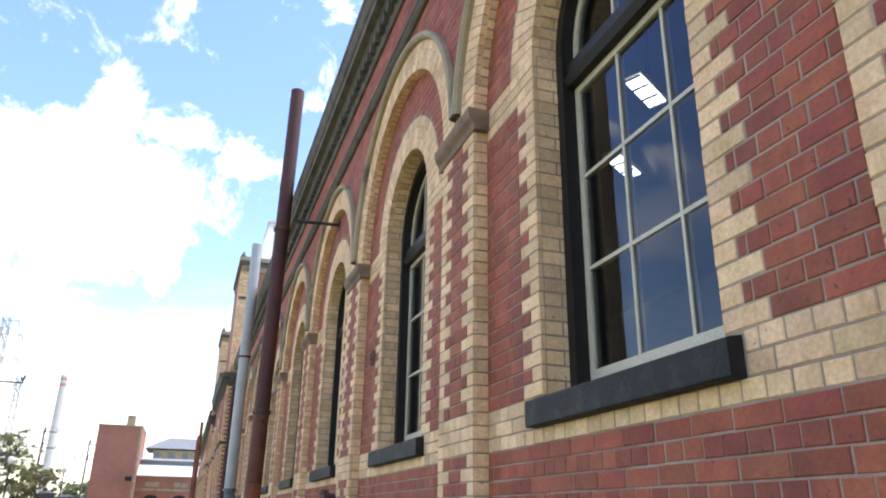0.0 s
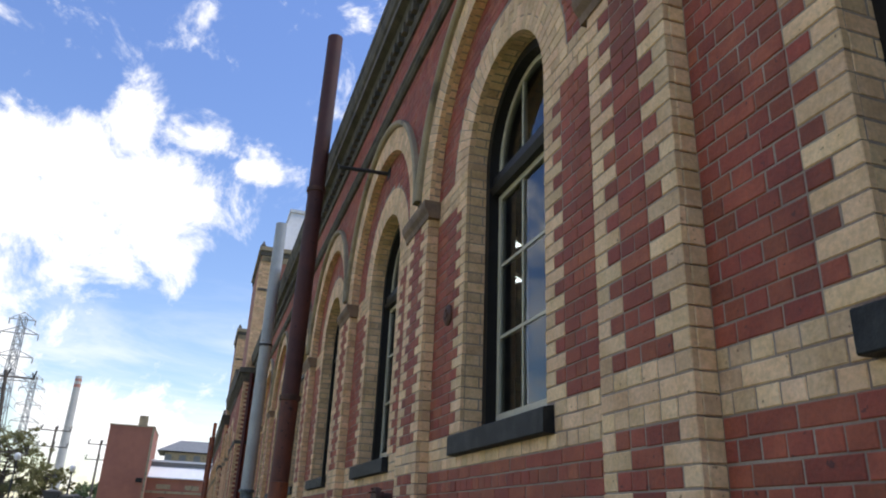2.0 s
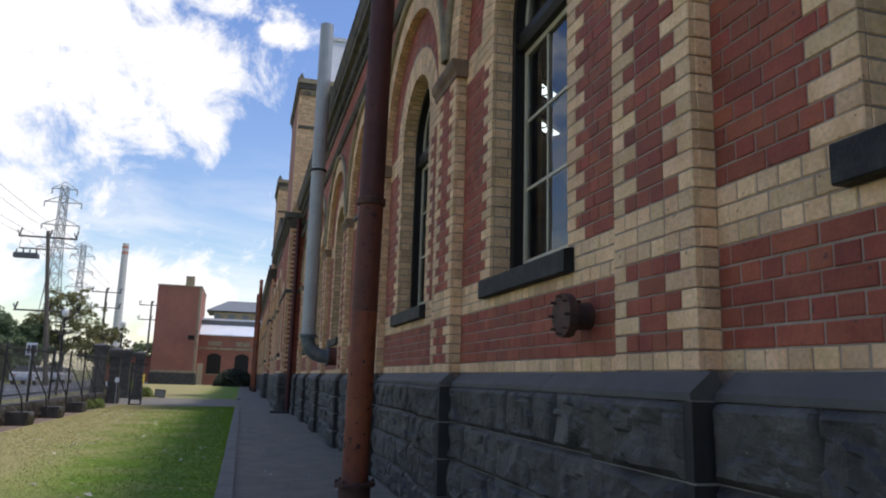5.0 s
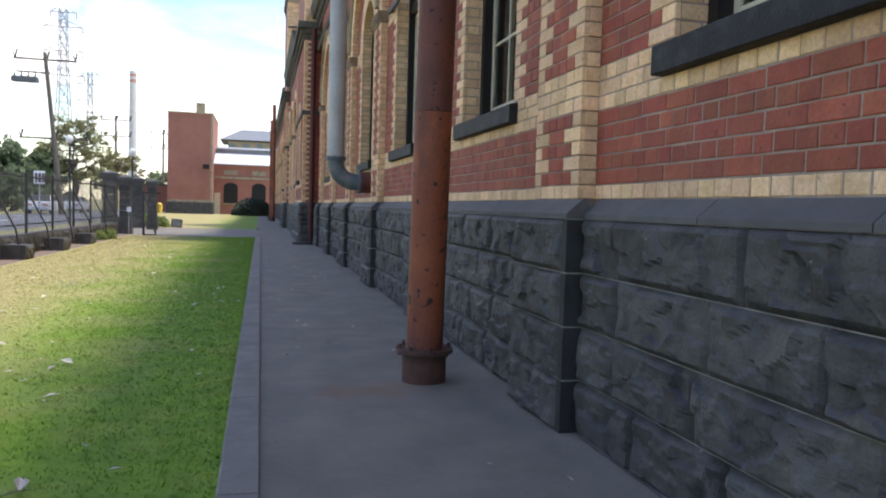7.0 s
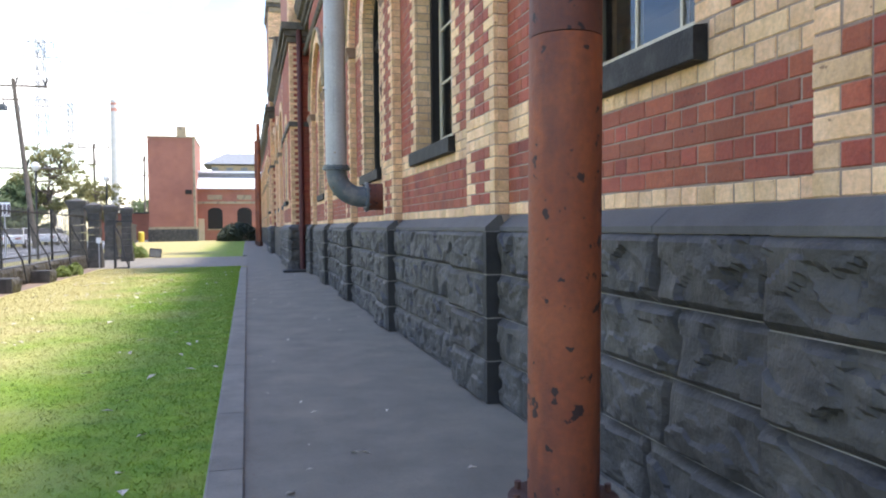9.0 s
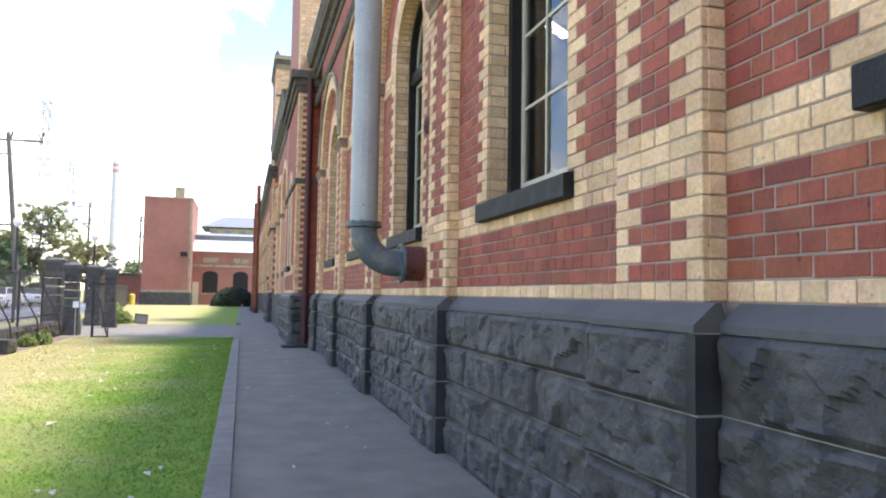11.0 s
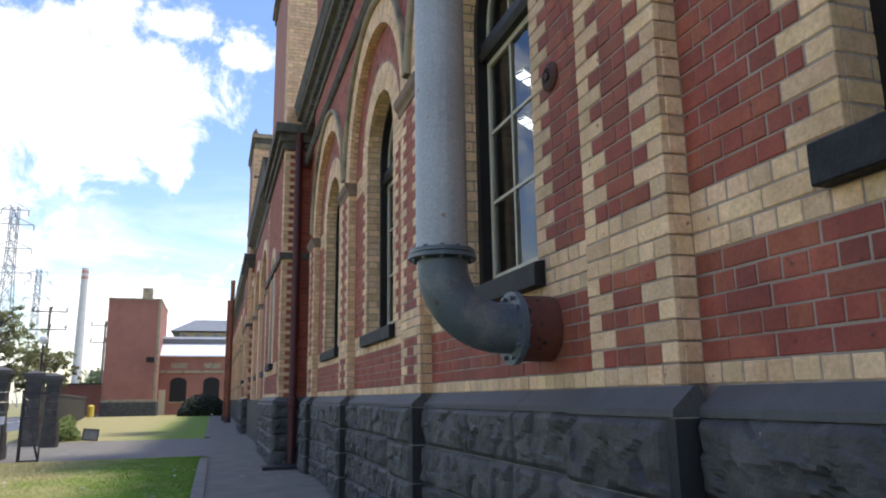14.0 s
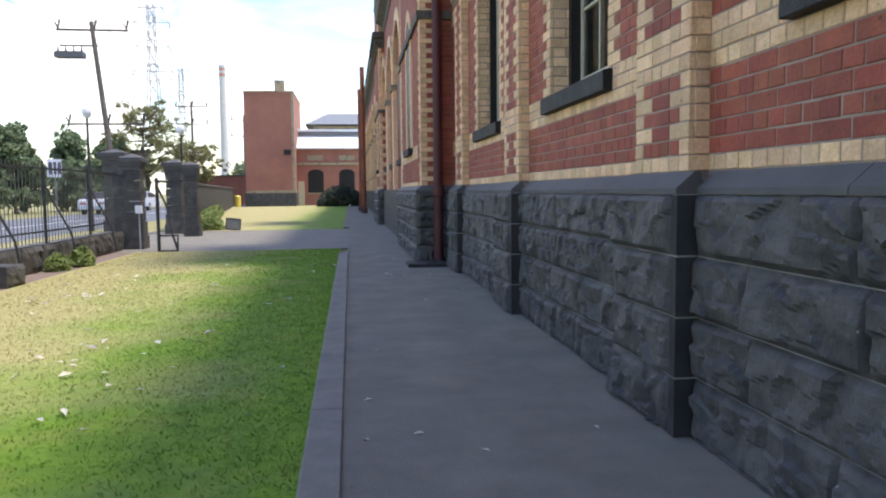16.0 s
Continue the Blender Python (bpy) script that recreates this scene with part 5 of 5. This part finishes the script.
def bush(name, x, y, rx, ry, rz, mat, label, seed, count=900, size=0.06):
    rnd = random.Random(seed)
    b = thing(name, label, "shrub")
    lv, st = Shape(), Shape()
    for _ in range(count):
        d = Vector((rnd.gauss(0, 1), rnd.gauss(0, 1), abs(rnd.gauss(0, 1)))).normalized() * (rnd.uniform(0.75, 1.04))
        p = Vector((x + d.x * rx, y + d.y * ry, d.z * rz + 0.02))
        a = Vector((rnd.gauss(0, 1), rnd.gauss(0, 1), rnd.gauss(0, 1))).normalized() * size * rnd.uniform(0.6, 1.3)
        c = a.orthogonal().normalized() * size * 0.5
        lv.add([p - a, p - c, p + a, p + c], [(0, 1, 2, 3)])
    for i in range(5):
        st.tube((x, y, -0.03), (x + rx * 0.6 * math.cos(i * 1.3), y + ry * 0.6 * math.sin(i * 1.3), rz * 0.7), 0.02, 0.008, 5)
    part("foliage", lv, mat, b)
    part("stem", st, BARK, b)
    return b


bush("hedge", -0.75, 83.0, 2.0, 1.6, 1.75, LEAF_C, "dark clipped rounded hedge at lawn edge", 3, 5000, 0.12)
bush("shrub", -4.66, 32.8, 0.2, 0.22, 0.30, LEAF_D, "yellow-green shrub in the soil by the fence", 5)
bush("shrub", -4.8, 32.1, 0.17, 0.2, 0.24, LEAF_D, "small green shrub in the soil by the fence", 6)
bush("shrub", -4.6, 45.0, 0.36, 0.38, 0.46, LEAF_D, "clipped green shrub by the gatepost", 7)
hy = 46.5
while hy < 64:
    bush("low_hedge", -5.0 - (hy - 45) * 0.15, hy, 0.36, 1.1, 0.56, LEAF_D, "low bright hedge along the fence", int(hy), 900, 0.07)
    hy += 1.9

# ---- fence and gateposts ----
def gatepost(x, y, w, h):
    p = thing("gatepost", "dark rock-faced bluestone gatepost with moulded cap", "gatepost", "gateposts")
    part("base", Shape().box(x - w * 0.62, y - w * 0.62, -0.1, x + w * 0.62, y + w * 0.62, 0.30).box(x - w * 0.56, y - w * 0.56, 0.30, x + w * 0.56, y + w * 0.56, 0.62), BLUESTONE, p)
    n = 5
    for i in range(n):
        z0 = 0.62 + (h - 0.95) * i / n
        q = w / 2 - 0.01 * (i % 2)
        part("stone", Shape().box(x - q, y - q, z0 + 0.006, x + q, y + q, z0 + (h - 0.95) / n - 0.006), BLUESTONE, p)
    z = h - 0.33
    part("cap", Shape().box(x - w * 0.52, y - w * 0.52, z, x + w * 0.52, y + w * 0.52, z + 0.09).box(x - w * 0.60, y - w * 0.60, z + 0.09, x + w * 0.60, y + w * 0.60, z + 0.18).box(x - w * 0.68, y - w * 0.68, z + 0.18, x + w * 0.68, y + w * 0.68, z + 0.28)
         .add([(x - w * 0.66, y - w * 0.66, z + 0.28), (x + w * 0.66, y - w * 0.66, z + 0.28), (x + w * 0.66, y + w * 0.66, z + 0.28), (x - w * 0.66, y + w * 0.66, z + 0.28), (x, y, z + 0.38)], [(0, 1, 4), (1, 2, 4), (2, 3, 4), (3, 0, 4)]), DRESSED, p)
    return p


for gx, gy, gw, gh in ((-5.66, 38.2, 0.48, 2.32), (-4.88, 36.9, 0.38, 2.14), (-5.42, 43.2, 0.46, 2.28), (-4.58, 41.6, 0.36, 2.15)):
    gatepost(gx, gy, gw, gh)
fence = thing("fence", "black iron railing on a low bluestone wall", "fence", kind="structure")
fy = -4.0
part("rail", Shape().box(FENCE_X - 0.012, -4, 1.70, FENCE_X + 0.012, 36.6, 1.735), IRON, fence)
part("rail", Shape().box(FENCE_X - 0.012, -4, 0.62, FENCE_X + 0.012, 36.6, 0.65), IRON, fence)
bar = Shape().tube((FENCE_X, 0, 0.45), (FENCE_X, 0, 1.82), 0.008, n=6).mesh("bar", RAIL)
post = Shape().box(FENCE_X - 0.02, -0.02, 0.4, FENCE_X + 0.02, 0.02, 1.78).tube((FENCE_X, 0, 1.78), (FENCE_X, 0, 1.86), 0.035, 0.015, 8).mesh("post", IRON)
brace = Shape().sweep([(FENCE_X + 0.02, 0, 1.45), (FENCE_X + 0.12, 0, 1.2), (FENCE_X + 0.42, 0, 0.6), (FENCE_X + 0.5, 0, 0.1)], 0.02, 6).mesh("brace", IRON)
i = 0
while fy < 36.4:
    if i % 16 == 0:
        for me, nm in ((post, "post"), (brace, "brace")):
            o = new(nm, me)
            o.parent, o.location = fence, (0, fy, 0)
    else:
        o = new("bar", bar)
        o.parent, o.location = fence, (0, fy, 0)
    fy += 0.135
    i += 1
y, i = -4.0, 0
while y < 36.3:
    ln = 0.9 + 0.25 * math.sin(i * 1.7)
    o = part("stone", rock_stone(ln - 0.02, 0.42, 0, 300 + i, 12, 5), BLUESTONE, fence)
    o.matrix_basis = pose(FENCE_X + 0.16, y + ln / 2, 0.22, 0, 0, 180)
    y += ln
    i += 1
for i in range(12):
    o = part("buttress", rock_stone(0.55, 0.30, 0, 500 + i, 10, 5), BLUESTONE, fence)
    o.matrix_basis = pose(FENCE_X + 0.62, -2.0 + 2.16 * 1.35 * i, 0.14, 0, 0, 180)
    part("buttress_core", Shape().box(FENCE_X + 0.1, -2.27 + 2.16 * 1.35 * i, -0.05, FENCE_X + 0.6, -1.73 + 2.16 * 1.35 * i, 0.29), BLUESTONE, fence)
part("wall_top", Shape().box(FENCE_X - 0.18, -4, 0.0, FENCE_X + 0.15, 36.4, 0.43), DRESSED, fence)
far_fence = thing("wall_fence", "dark grey boundary wall beyond the gate", "wall", kind="structure")
fence_run = [(-5.75, 44.0), (-5.5, 44.0), (-10.6, 88.0), (-10.85, 88.0)]
part("wall", Shape().add([(x, y, z) for z in (-0.1, 1.6) for x, y in fence_run], [(3, 2, 1, 0), (4, 5, 6, 7), (0, 1, 5, 4), (1, 2, 6, 5), (2, 3, 7, 6), (3, 0, 4, 7)]), BLUESTONE, far_fence)
part("coping", Shape().add([(x + (0.05 if i in (1, 2) else -0.05), y, z) for z in (1.6, 1.7) for i, (x, y) in enumerate(fence_run)], [(3, 2, 1, 0), (4, 5, 6, 7), (0, 1, 5, 4), (1, 2, 6, 5), (2, 3, 7, 6), (3, 0, 4, 7)]), DRESSED, far_fence)


# ---- poles, pylons, chimney stack ----
def power_pole(x, y, h, lean, arms, label, r=0.16, bulk=False):
    p = thing("power_pole", label, "power pole")
    tip = Vector((x + lean, y, h))
    part("shaft", Shape().tube((x, y, -0.1), tip, r, r * 0.65, 10), WOODPOLE, p)
    for dz, w in arms:
        c = Vector((x, y, 0)).lerp(tip, (h - dz) / h)
        a = part("crossarm", Shape().box(c.x - w, c.y - 0.06, c.z - 0.06, c.x + w, c.y + 0.06, c.z + 0.06), WOODPOLE, p)
        for q in (-0.95, 0.06, 0.95):
            pin = Vector((c.x + q * w, c.y, c.z + 0.06))
            part("insulator", Shape().tube(pin, pin + Vector((0.12, 0, 0.55)), 0.05, 0.07, 6).tube(pin, pin + Vector((-0.16, 0, 0.4)), 0.035, 0.05, 6), IRON, a)
    if bulk:
        c = Vector((x, y, 0)).lerp(tip, (h - 1.45) / h)
        b = part("switch_bracket", Shape().box(c.x - 2.0, c.y - 0.05, c.z - 0.05, c.x + 0.2, c.y + 0.05, c.z + 0.05), WOODPOLE, p)
        part("switch_box", Shape().box(c.x - 2.3, c.y - 0.3, c.z - 0.75, c.x - 0.6, c.y + 0.3, c.z - 0.42).box(c.x - 2.25, c.y - 0.25, c.z - 0.42, c.x - 0.65, c.y + 0.25, c.z - 0.36), BOARD, b)
        for k in range(4):
            part("bushing", Shape().tube((c.x - 2.15 + 0.46 * k, c.y, c.z - 0.40), (c.x - 2.15 + 0.46 * k, c.y, c.z - 0.06), 0.07, 0.04, 6), IRON, b)
        part("hanger", Shape().tube((c.x - 2.0, c.y, c.z + 0.05), (tip.x - 1.8, tip.y, h - 0.5), 0.02, n=5), IRON, b)
    return p


def pylon(x, y, h, w):
    p = thing("pylon", "steel lattice transmission tower far off", "pylon")
    s = Shape()
    def half(z):
        return 0.075 * w + 0.27 * w * (1 - z / h) ** 2.4
    lv = [h * q for q in (0, 0.16, 0.30, 0.42, 0.52, 0.61, 0.69, 0.77, 0.85, 0.93, 1.0)]
    t = w * 0.014
    for z0, z1 in zip(lv, lv[1:]):
        a, b = half(z0), half(z1)
        for sx, sy in ((1, 1), (1, -1), (-1, 1), (-1, -1)):
            s.tube((x + sx * a, y + sy * a, z0), (x + sx * b, y + sy * b, z1), t, n=4, caps=False)
        for sy in (1, -1):
            s.tube((x - a, y + sy * a, z0), (x + b, y + sy * b, z1), t * 0.6, n=4, caps=False)
            s.tube((x + a, y + sy * a, z0), (x - b, y + sy * b, z1), t * 0.6, n=4, caps=False)
            s.tube((x - b, y + sy * b, z1), (x + b, y + sy * b, z1), t * 0.6, n=4, caps=False)
    part("lattice", s, STEEL, p)
    for z, l in ((0.66, 0.44), (0.785, 0.40), (0.91, 0.40), (0.985, 0.27)):
        a = Shape()
        for sx in (-1, 1):
            a.tube((x, y, h * z), (x + sx * w * l, y, h * z), t * 0.9, n=4).tube((x, y, h * (z + 0.04)), (x + sx * w * l, y, h * z), t * 0.7, n=4)
            a.tube((x + sx * w * l, y, h * z), (x + sx * w * l, y, h * (z - 0.03)), t, n=4)
        part("arm", a, STEEL, p)
    return p


power_pole(-14.3, 67.0, 11.8, -1.15, ((0.5, 2.1), (6.2, 2.3)), "leaning timber power pole with crossarms and transformer", 0.20, True)
power_pole(-16.9, 102.0, 11.2, 0.0, ((0.5, 1.7), (2.4, 1.7)), "timber power pole with crossarms by the road", 0.18)
power_pole(-12.9, 113.0, 10.9, 0.0, ((0.6, 1.6), (2.6, 1.6)), "timber power pole with crossarms by the road", 0.17)
pylon(-61.0, 262.0, 60.5, 14.0)
pylon(-70.0, 342.0, 54.0, 12.0)
st = thing("chimney_stack", "tall pale concrete stack with red and white bands", "chimney")
sx, sy = -63.0, 403.0
part("shaft", Shape().tube((sx, sy, 0), (sx, sy, 60.0), 2.3, 1.6, 24), CONCRETE, st, smooth=True)
part("band", Shape().tube((sx, sy, 60.0), (sx, sy, 61.5), 1.63, 1.63, 24), STRIPE, st)
part("band", Shape().tube((sx, sy, 63.0), (sx, sy, 64.2), 1.62, 1.62, 24), STRIPE, st)
part("top", Shape().tube((sx, sy, 60.0), (sx, sy, 65.6), 1.6, 1.56, 24), CONCRETE, st)
for lx, ly, lh in ((-6.9, 51.0, 3.92), (-8.9, 46.0, 4.1)):
    sl = thing("street_lamp", "street lamp with white glass globe", "lamp", "globe lamps")
    part("post", Shape().tube((lx, ly, -0.05), (lx, ly, lh - 0.21), 0.06, 0.04, 10), IRON, sl)
    part("globe", Shape().lathe([(0.06, lh - 0.22), (0.14, lh - 0.14), (0.175, lh), (0.14, lh + 0.12), (0.02, lh + 0.17)], lx, ly, 14), INSUL, sl, smooth=True)
rs = thing("road_sign", "square white parking sign on a post", "sign")
part("post", Shape().tube((-10.6, 47.5, -0.05), (-10.6, 47.5, 2.5), 0.03, n=8), STEEL, rs)
part("plate", Shape().box(-10.85, 47.44, 1.9, -10.35, 47.46, 2.55), SIGNWHITE, rs)
for q in range(3):
    part("print", Shape().box(-10.78 + q * 0.16, 47.43, 2.0, -10.68 + q * 0.16, 47.438, 2.45), SIGNDARK, rs)

for i, (tx, ty, th, ts, tm, tl) in enumerate((
        (-26.0, 66.0, 5.7, 3.2, LEAF_A, "dark green bushy roadside tree"), (-22.5, 72.0, 5.9, 3.0, LEAF_A, "green conical bushy roadside tree"), (-21.0, 78.0, 5.9, 3.0, LEAF_A, "green conical bushy roadside tree"),
        (-20.6, 86.0, 5.8, 3.2, LEAF_A, "bushy green tree across the road"), (-30.0, 74.0, 7.6, 3.4, LEAF_B, "brown-green bushy roadside tree"), (-34.0, 64.0, 7.4, 3.6, LEAF_B, "brown-green bushy roadside tree"),
        (-17.9, 87.0, 8.8, 3.6, LEAF_B, "open-crowned olive gum tree by the road"), (-15.4, 94.0, 6.0, 3.0, LEAF_B, "small olive tree by the road"),
        (-17.0, 150.0, 6.0, 4.0, LEAF_A, "distant low green tree"), (-40.0, 160.0, 9.0, 5.0, LEAF_A, "distant green tree by road"), (-12.5, 170.0, 5.4, 4.0, LEAF_A, "distant low green tree"), (-42.0, 90.0, 9.0, 5.0, LEAF_A, "dark bushy roadside tree"))):
    tree(tx, ty, th, ts, tm, tl, 20 + i, count=24000 if i < 6 else 11000, size=0.14 if i < 6 else 0.12 if i < 8 else 0.17, bare=0.05 if i < 6 else 0.40)

# ---- cars on the road ----
def car(x, y, label):
    c = thing("car", label, "car", "cars on the road")
    side = [(-2.15, 0.32), (2.15, 0.32), (2.2, 0.62), (2.05, 0.80), (1.2, 0.92), (-1.75, 0.98), (-2.15, 0.90), (-2.2, 0.55)]
    top = [(1.15, 0.90), (0.45, 1.42), (-1.2, 1.46), (-1.8, 0.97)]
    body = Shape().profile_x(side, -0.85, 0.85)
    body.add([(u * (0.80 if v < 1.2 else 0.62), p, v) for u in (-1, 1) for p, v in top], [(0, 1, 2, 3), (7, 6, 5, 4), (1, 5, 6, 2)])
    part("body", body, CARWHITE, c)
    part("windscreen", Shape().add([(-0.76, -1.74, 1.0), (0.76, -1.74, 1.0), (0.60, -1.25, 1.41), (-0.60, -1.25, 1.41), (-0.76, -1.70, 0.98), (0.76, -1.70, 0.98), (0.60, -1.22, 1.39), (-0.60, -1.22, 1.39)],
                                   [(0, 1, 2, 3), (7, 6, 5, 4), (0, 3, 7, 4), (1, 5, 6, 2)]), IRON, c, "dark sloping windscreen")
    for u in (-1, 1):
        part("side_window", Shape().add([(u * 0.79, -1.5, 1.02), (u * 0.79, 0.95, 1.0), (u * 0.66, 0.42, 1.37), (u * 0.66, -1.15, 1.39), (u * 0.74, -1.5, 1.02), (u * 0.74, 0.95, 1.0), (u * 0.61, 0.42, 1.37), (u * 0.61, -1.15, 1.39)],
                                        [(0, 1, 2, 3), (7, 6, 5, 4), (0, 4, 5, 1), (2, 6, 7, 3)]), IRON, c, "dark side window")
        part("lamp", Shape().box(u * 0.55 - 0.18, -2.19, 0.62, u * 0.55 + 0.18, -2.12, 0.78), STRIPE, c)
        for q in (-1.35, 1.35):
            wh = part("wheel", Shape().tube((u * 0.87, q, 0.31), (u * 0.66, q, 0.31), 0.31, n=16), RUBBER, c)
            part("rim", Shape().tube((u * 0.88, q, 0.31), (u * 0.86, q, 0.31), 0.19, n=12), STEEL, wh)
    c.matrix_basis = pose(x, y, -0.02)
    return c


car(-16.2, 70.0, "white saloon car on the far lane of road")
car(-16.0, 78.5, "white saloon car behind another on the road")

# ---- loose things on the lawn ----
bd = thing("lawn_sign", "small framed board standing tilted on the lawn", "sign")
part("panel", Shape().box(-0.36, -0.02, 0.08, 0.36, 0.02, 0.62), BOARD, bd)
part("frame", Shape().box(-0.42, -0.035, 0.02, -0.36, 0.035, 0.68).box(0.36, -0.035, 0.02, 0.42, 0.035, 0.68).box(-0.36, -0.035, 0.62, 0.36, 0.035, 0.68).box(-0.36, -0.035, 0.02, 0.36, 0.035, 0.08), IRON, bd)
bd.matrix_basis = pose(-3.9, 44.55, 0.0, -10, 6, 10) @ Matrix.Scale(0.60, 4)
rl = random.Random(12)
leaf_me = [Shape().add([(-0.045 * q, 0, 0.004), (0, -0.02, 0.012), (0.05, 0, 0.006), (0, 0.022, 0.016 * q)], [(0, 1, 2), (0, 2, 3)]).mesh("fallen_leaf", LEAFDRY) for q in (0.7, 1.0, 1.3)]
clusters = [(rl.uniform(-4.0, -0.4), rl.uniform(10, 33)) for _ in range(22)]
for i in range(290):
    if i < 130:
        cx, cy = clusters[i % 22]
        lx, ly = min(-0.22, cx + rl.gauss(0, 0.22)), cy + rl.gauss(0, 0.35)
    elif i < 245:
        lx, ly = rl.uniform(-4.3, -0.25), rl.uniform(9, 34)
    else:
        lx, ly = rl.uniform(0.1, 1.6), rl.uniform(9, 34)
    o = tagged(new("fallen_leaf", leaf_me[i % 3]), "pale dry leaf lying on the ground", "leaf", "fallen leaves")
    o.matrix_basis = pose(lx, ly, 0.022 if lx < -0.18 else 0.006, rl.uniform(-15, 15), rl.uniform(-15, 15), rl.uniform(0, 360)) @ Matrix.Scale(rl.uniform(0.5, 1.35) if lx < 0 else rl.uniform(0.3, 0.75), 4)

gate = thing("iron_gate", "black iron gate leaf standing open beside the path", "gate")
part("stile", Shape().box(-4.13, 35.78, 0.0, -4.07, 35.84, 1.6), IRON, gate)
part("rail", Shape().box(-4.1, 35.79, 1.5, -3.55, 35.82, 1.55), IRON, gate)
part("brace", Shape().sweep([(-4.1, 35.8, 1.45), (-3.9, 35.75, 1.0), (-3.78, 35.6, 0.45), (-3.64, 35.5, 0.05)], 0.025, 6), IRON, gate)
part("kick_frame", Shape().box(-4.05, 35.5, 0.02, -3.62, 35.53, 0.05).box(-4.05, 35.5, 0.35, -3.62, 35.53, 0.38).box(-4.05, 35.5, 0.06, -4.01, 35.53, 0.34).box(-3.65, 35.5, 0.06, -3.62, 35.53, 0.34), IRON, gate)
bx = thing("meter_box", "small white electrical box on a gatepost", "box")
part("case", Shape().box(-4.78, 36.55, 0.82, -4.64, 36.63, 1.0), SIGNWHITE, bx)
part("conduit", Shape().tube((-4.71, 36.6, 0.0), (-4.71, 36.6, 0.82), 0.015, n=6), STEEL, bx)
yb = thing("bollard", "squat yellow bollard by the far wall", "bollard")
part("body", Shape().lathe([(0.28, 0), (0.28, 0.9), (0.2, 1.0), (0.02, 1.04)], -9.9, 86.0, 12), YELLOW, yb)

# wires between the poles
for k, (ox, dz) in enumerate(((-1.7, 0.5), (-0.8, 0.5), (0.8, 0.5), (1.7, 0.5))):
    wire = thing("power_line", "thin sagging overhead power line", "cable", "power lines")
    a, b, c = Vector((-15.4 + ox, 67, 11.4)), Vector((-16.9 + ox, 102, 10.8)), Vector((-14.0 + ox, 20, 11.6))
    pts = [c.lerp(a, i / 10) - Vector((0, 0, 0.7 * 4 * (i / 10) * (1 - i / 10))) for i in range(10)] + [a.lerp(b, i / 10) - Vector((0, 0, 0.5 * 4 * (i / 10) * (1 - i / 10))) for i in range(11)]
    part("strand", Shape().sweep(pts, 0.012, 5), IRON, wire)

# blades of the lawn
rg = np.random.RandomState(3)
nb = 160000
gx = -0.19 - 4.3 * rg.rand(nb) ** 1.25
gy = 8.0 + 27.6 * rg.rand(nb) ** 0.9
hh = 0.008 + 0.016 * rg.rand(nb)
an = rg.rand(nb) * 2 * np.pi
wx, wy = np.cos(an) * 0.004, np.sin(an) * 0.004
tx, ty = rg.normal(0, 0.022, nb), rg.normal(0, 0.022, nb)
co = np.empty((nb * 3, 3))
co[0::3] = np.stack([gx - wx, gy - wy, np.full(nb, -0.001)], 1)
co[1::3] = np.stack([gx + wx, gy + wy, np.full(nb, -0.001)], 1)
co[2::3] = np.stack([gx + tx, gy + ty, hh], 1)
gm = bpy.data.meshes.new("grass")
gm.from_pydata(co.tolist(), [], np.arange(nb * 3).reshape(nb, 3).tolist())
gm.materials.append(GRASS)
tagged(new("grass", gm), "short mown green and straw grass blades", "grass", kind="stuff")

# crumbs of soil, straw and dry leaf swept to the foot of the plinth and along the kerb's joint
nl = 3600
ly = 8.0 + 27.0 * rg.rand(nl) ** 1.1
lx = np.where(rg.rand(nl) < 0.55, 0.02 + np.abs(rg.normal(0, 0.035, nl)), 0.0)
foot = PIER_X - 0.10 - np.abs(rg.normal(0, 0.12, nl))
lx = np.where(lx > 0, lx, foot)
sz = 0.003 + 0.009 * rg.rand(nl) ** 3
co = np.empty((nl * 3, 3))
for k in range(3):
    a = rg.rand(nl) * 1.6 + k * 2.1
    co[k::3] = np.stack([lx + np.cos(a) * sz, ly + np.sin(a) * sz * 1.4, 0.0075 + 0.004 * rg.rand(nl)], 1)
lm = bpy.data.meshes.new("litter")
lm.from_pydata(co.tolist(), [], np.arange(nl * 3).reshape(nl, 3).tolist())
lm.materials.append(SOIL)
tagged(new("litter", lm), "crumbs of straw and dry leaf on the footpath", "litter", kind="stuff")
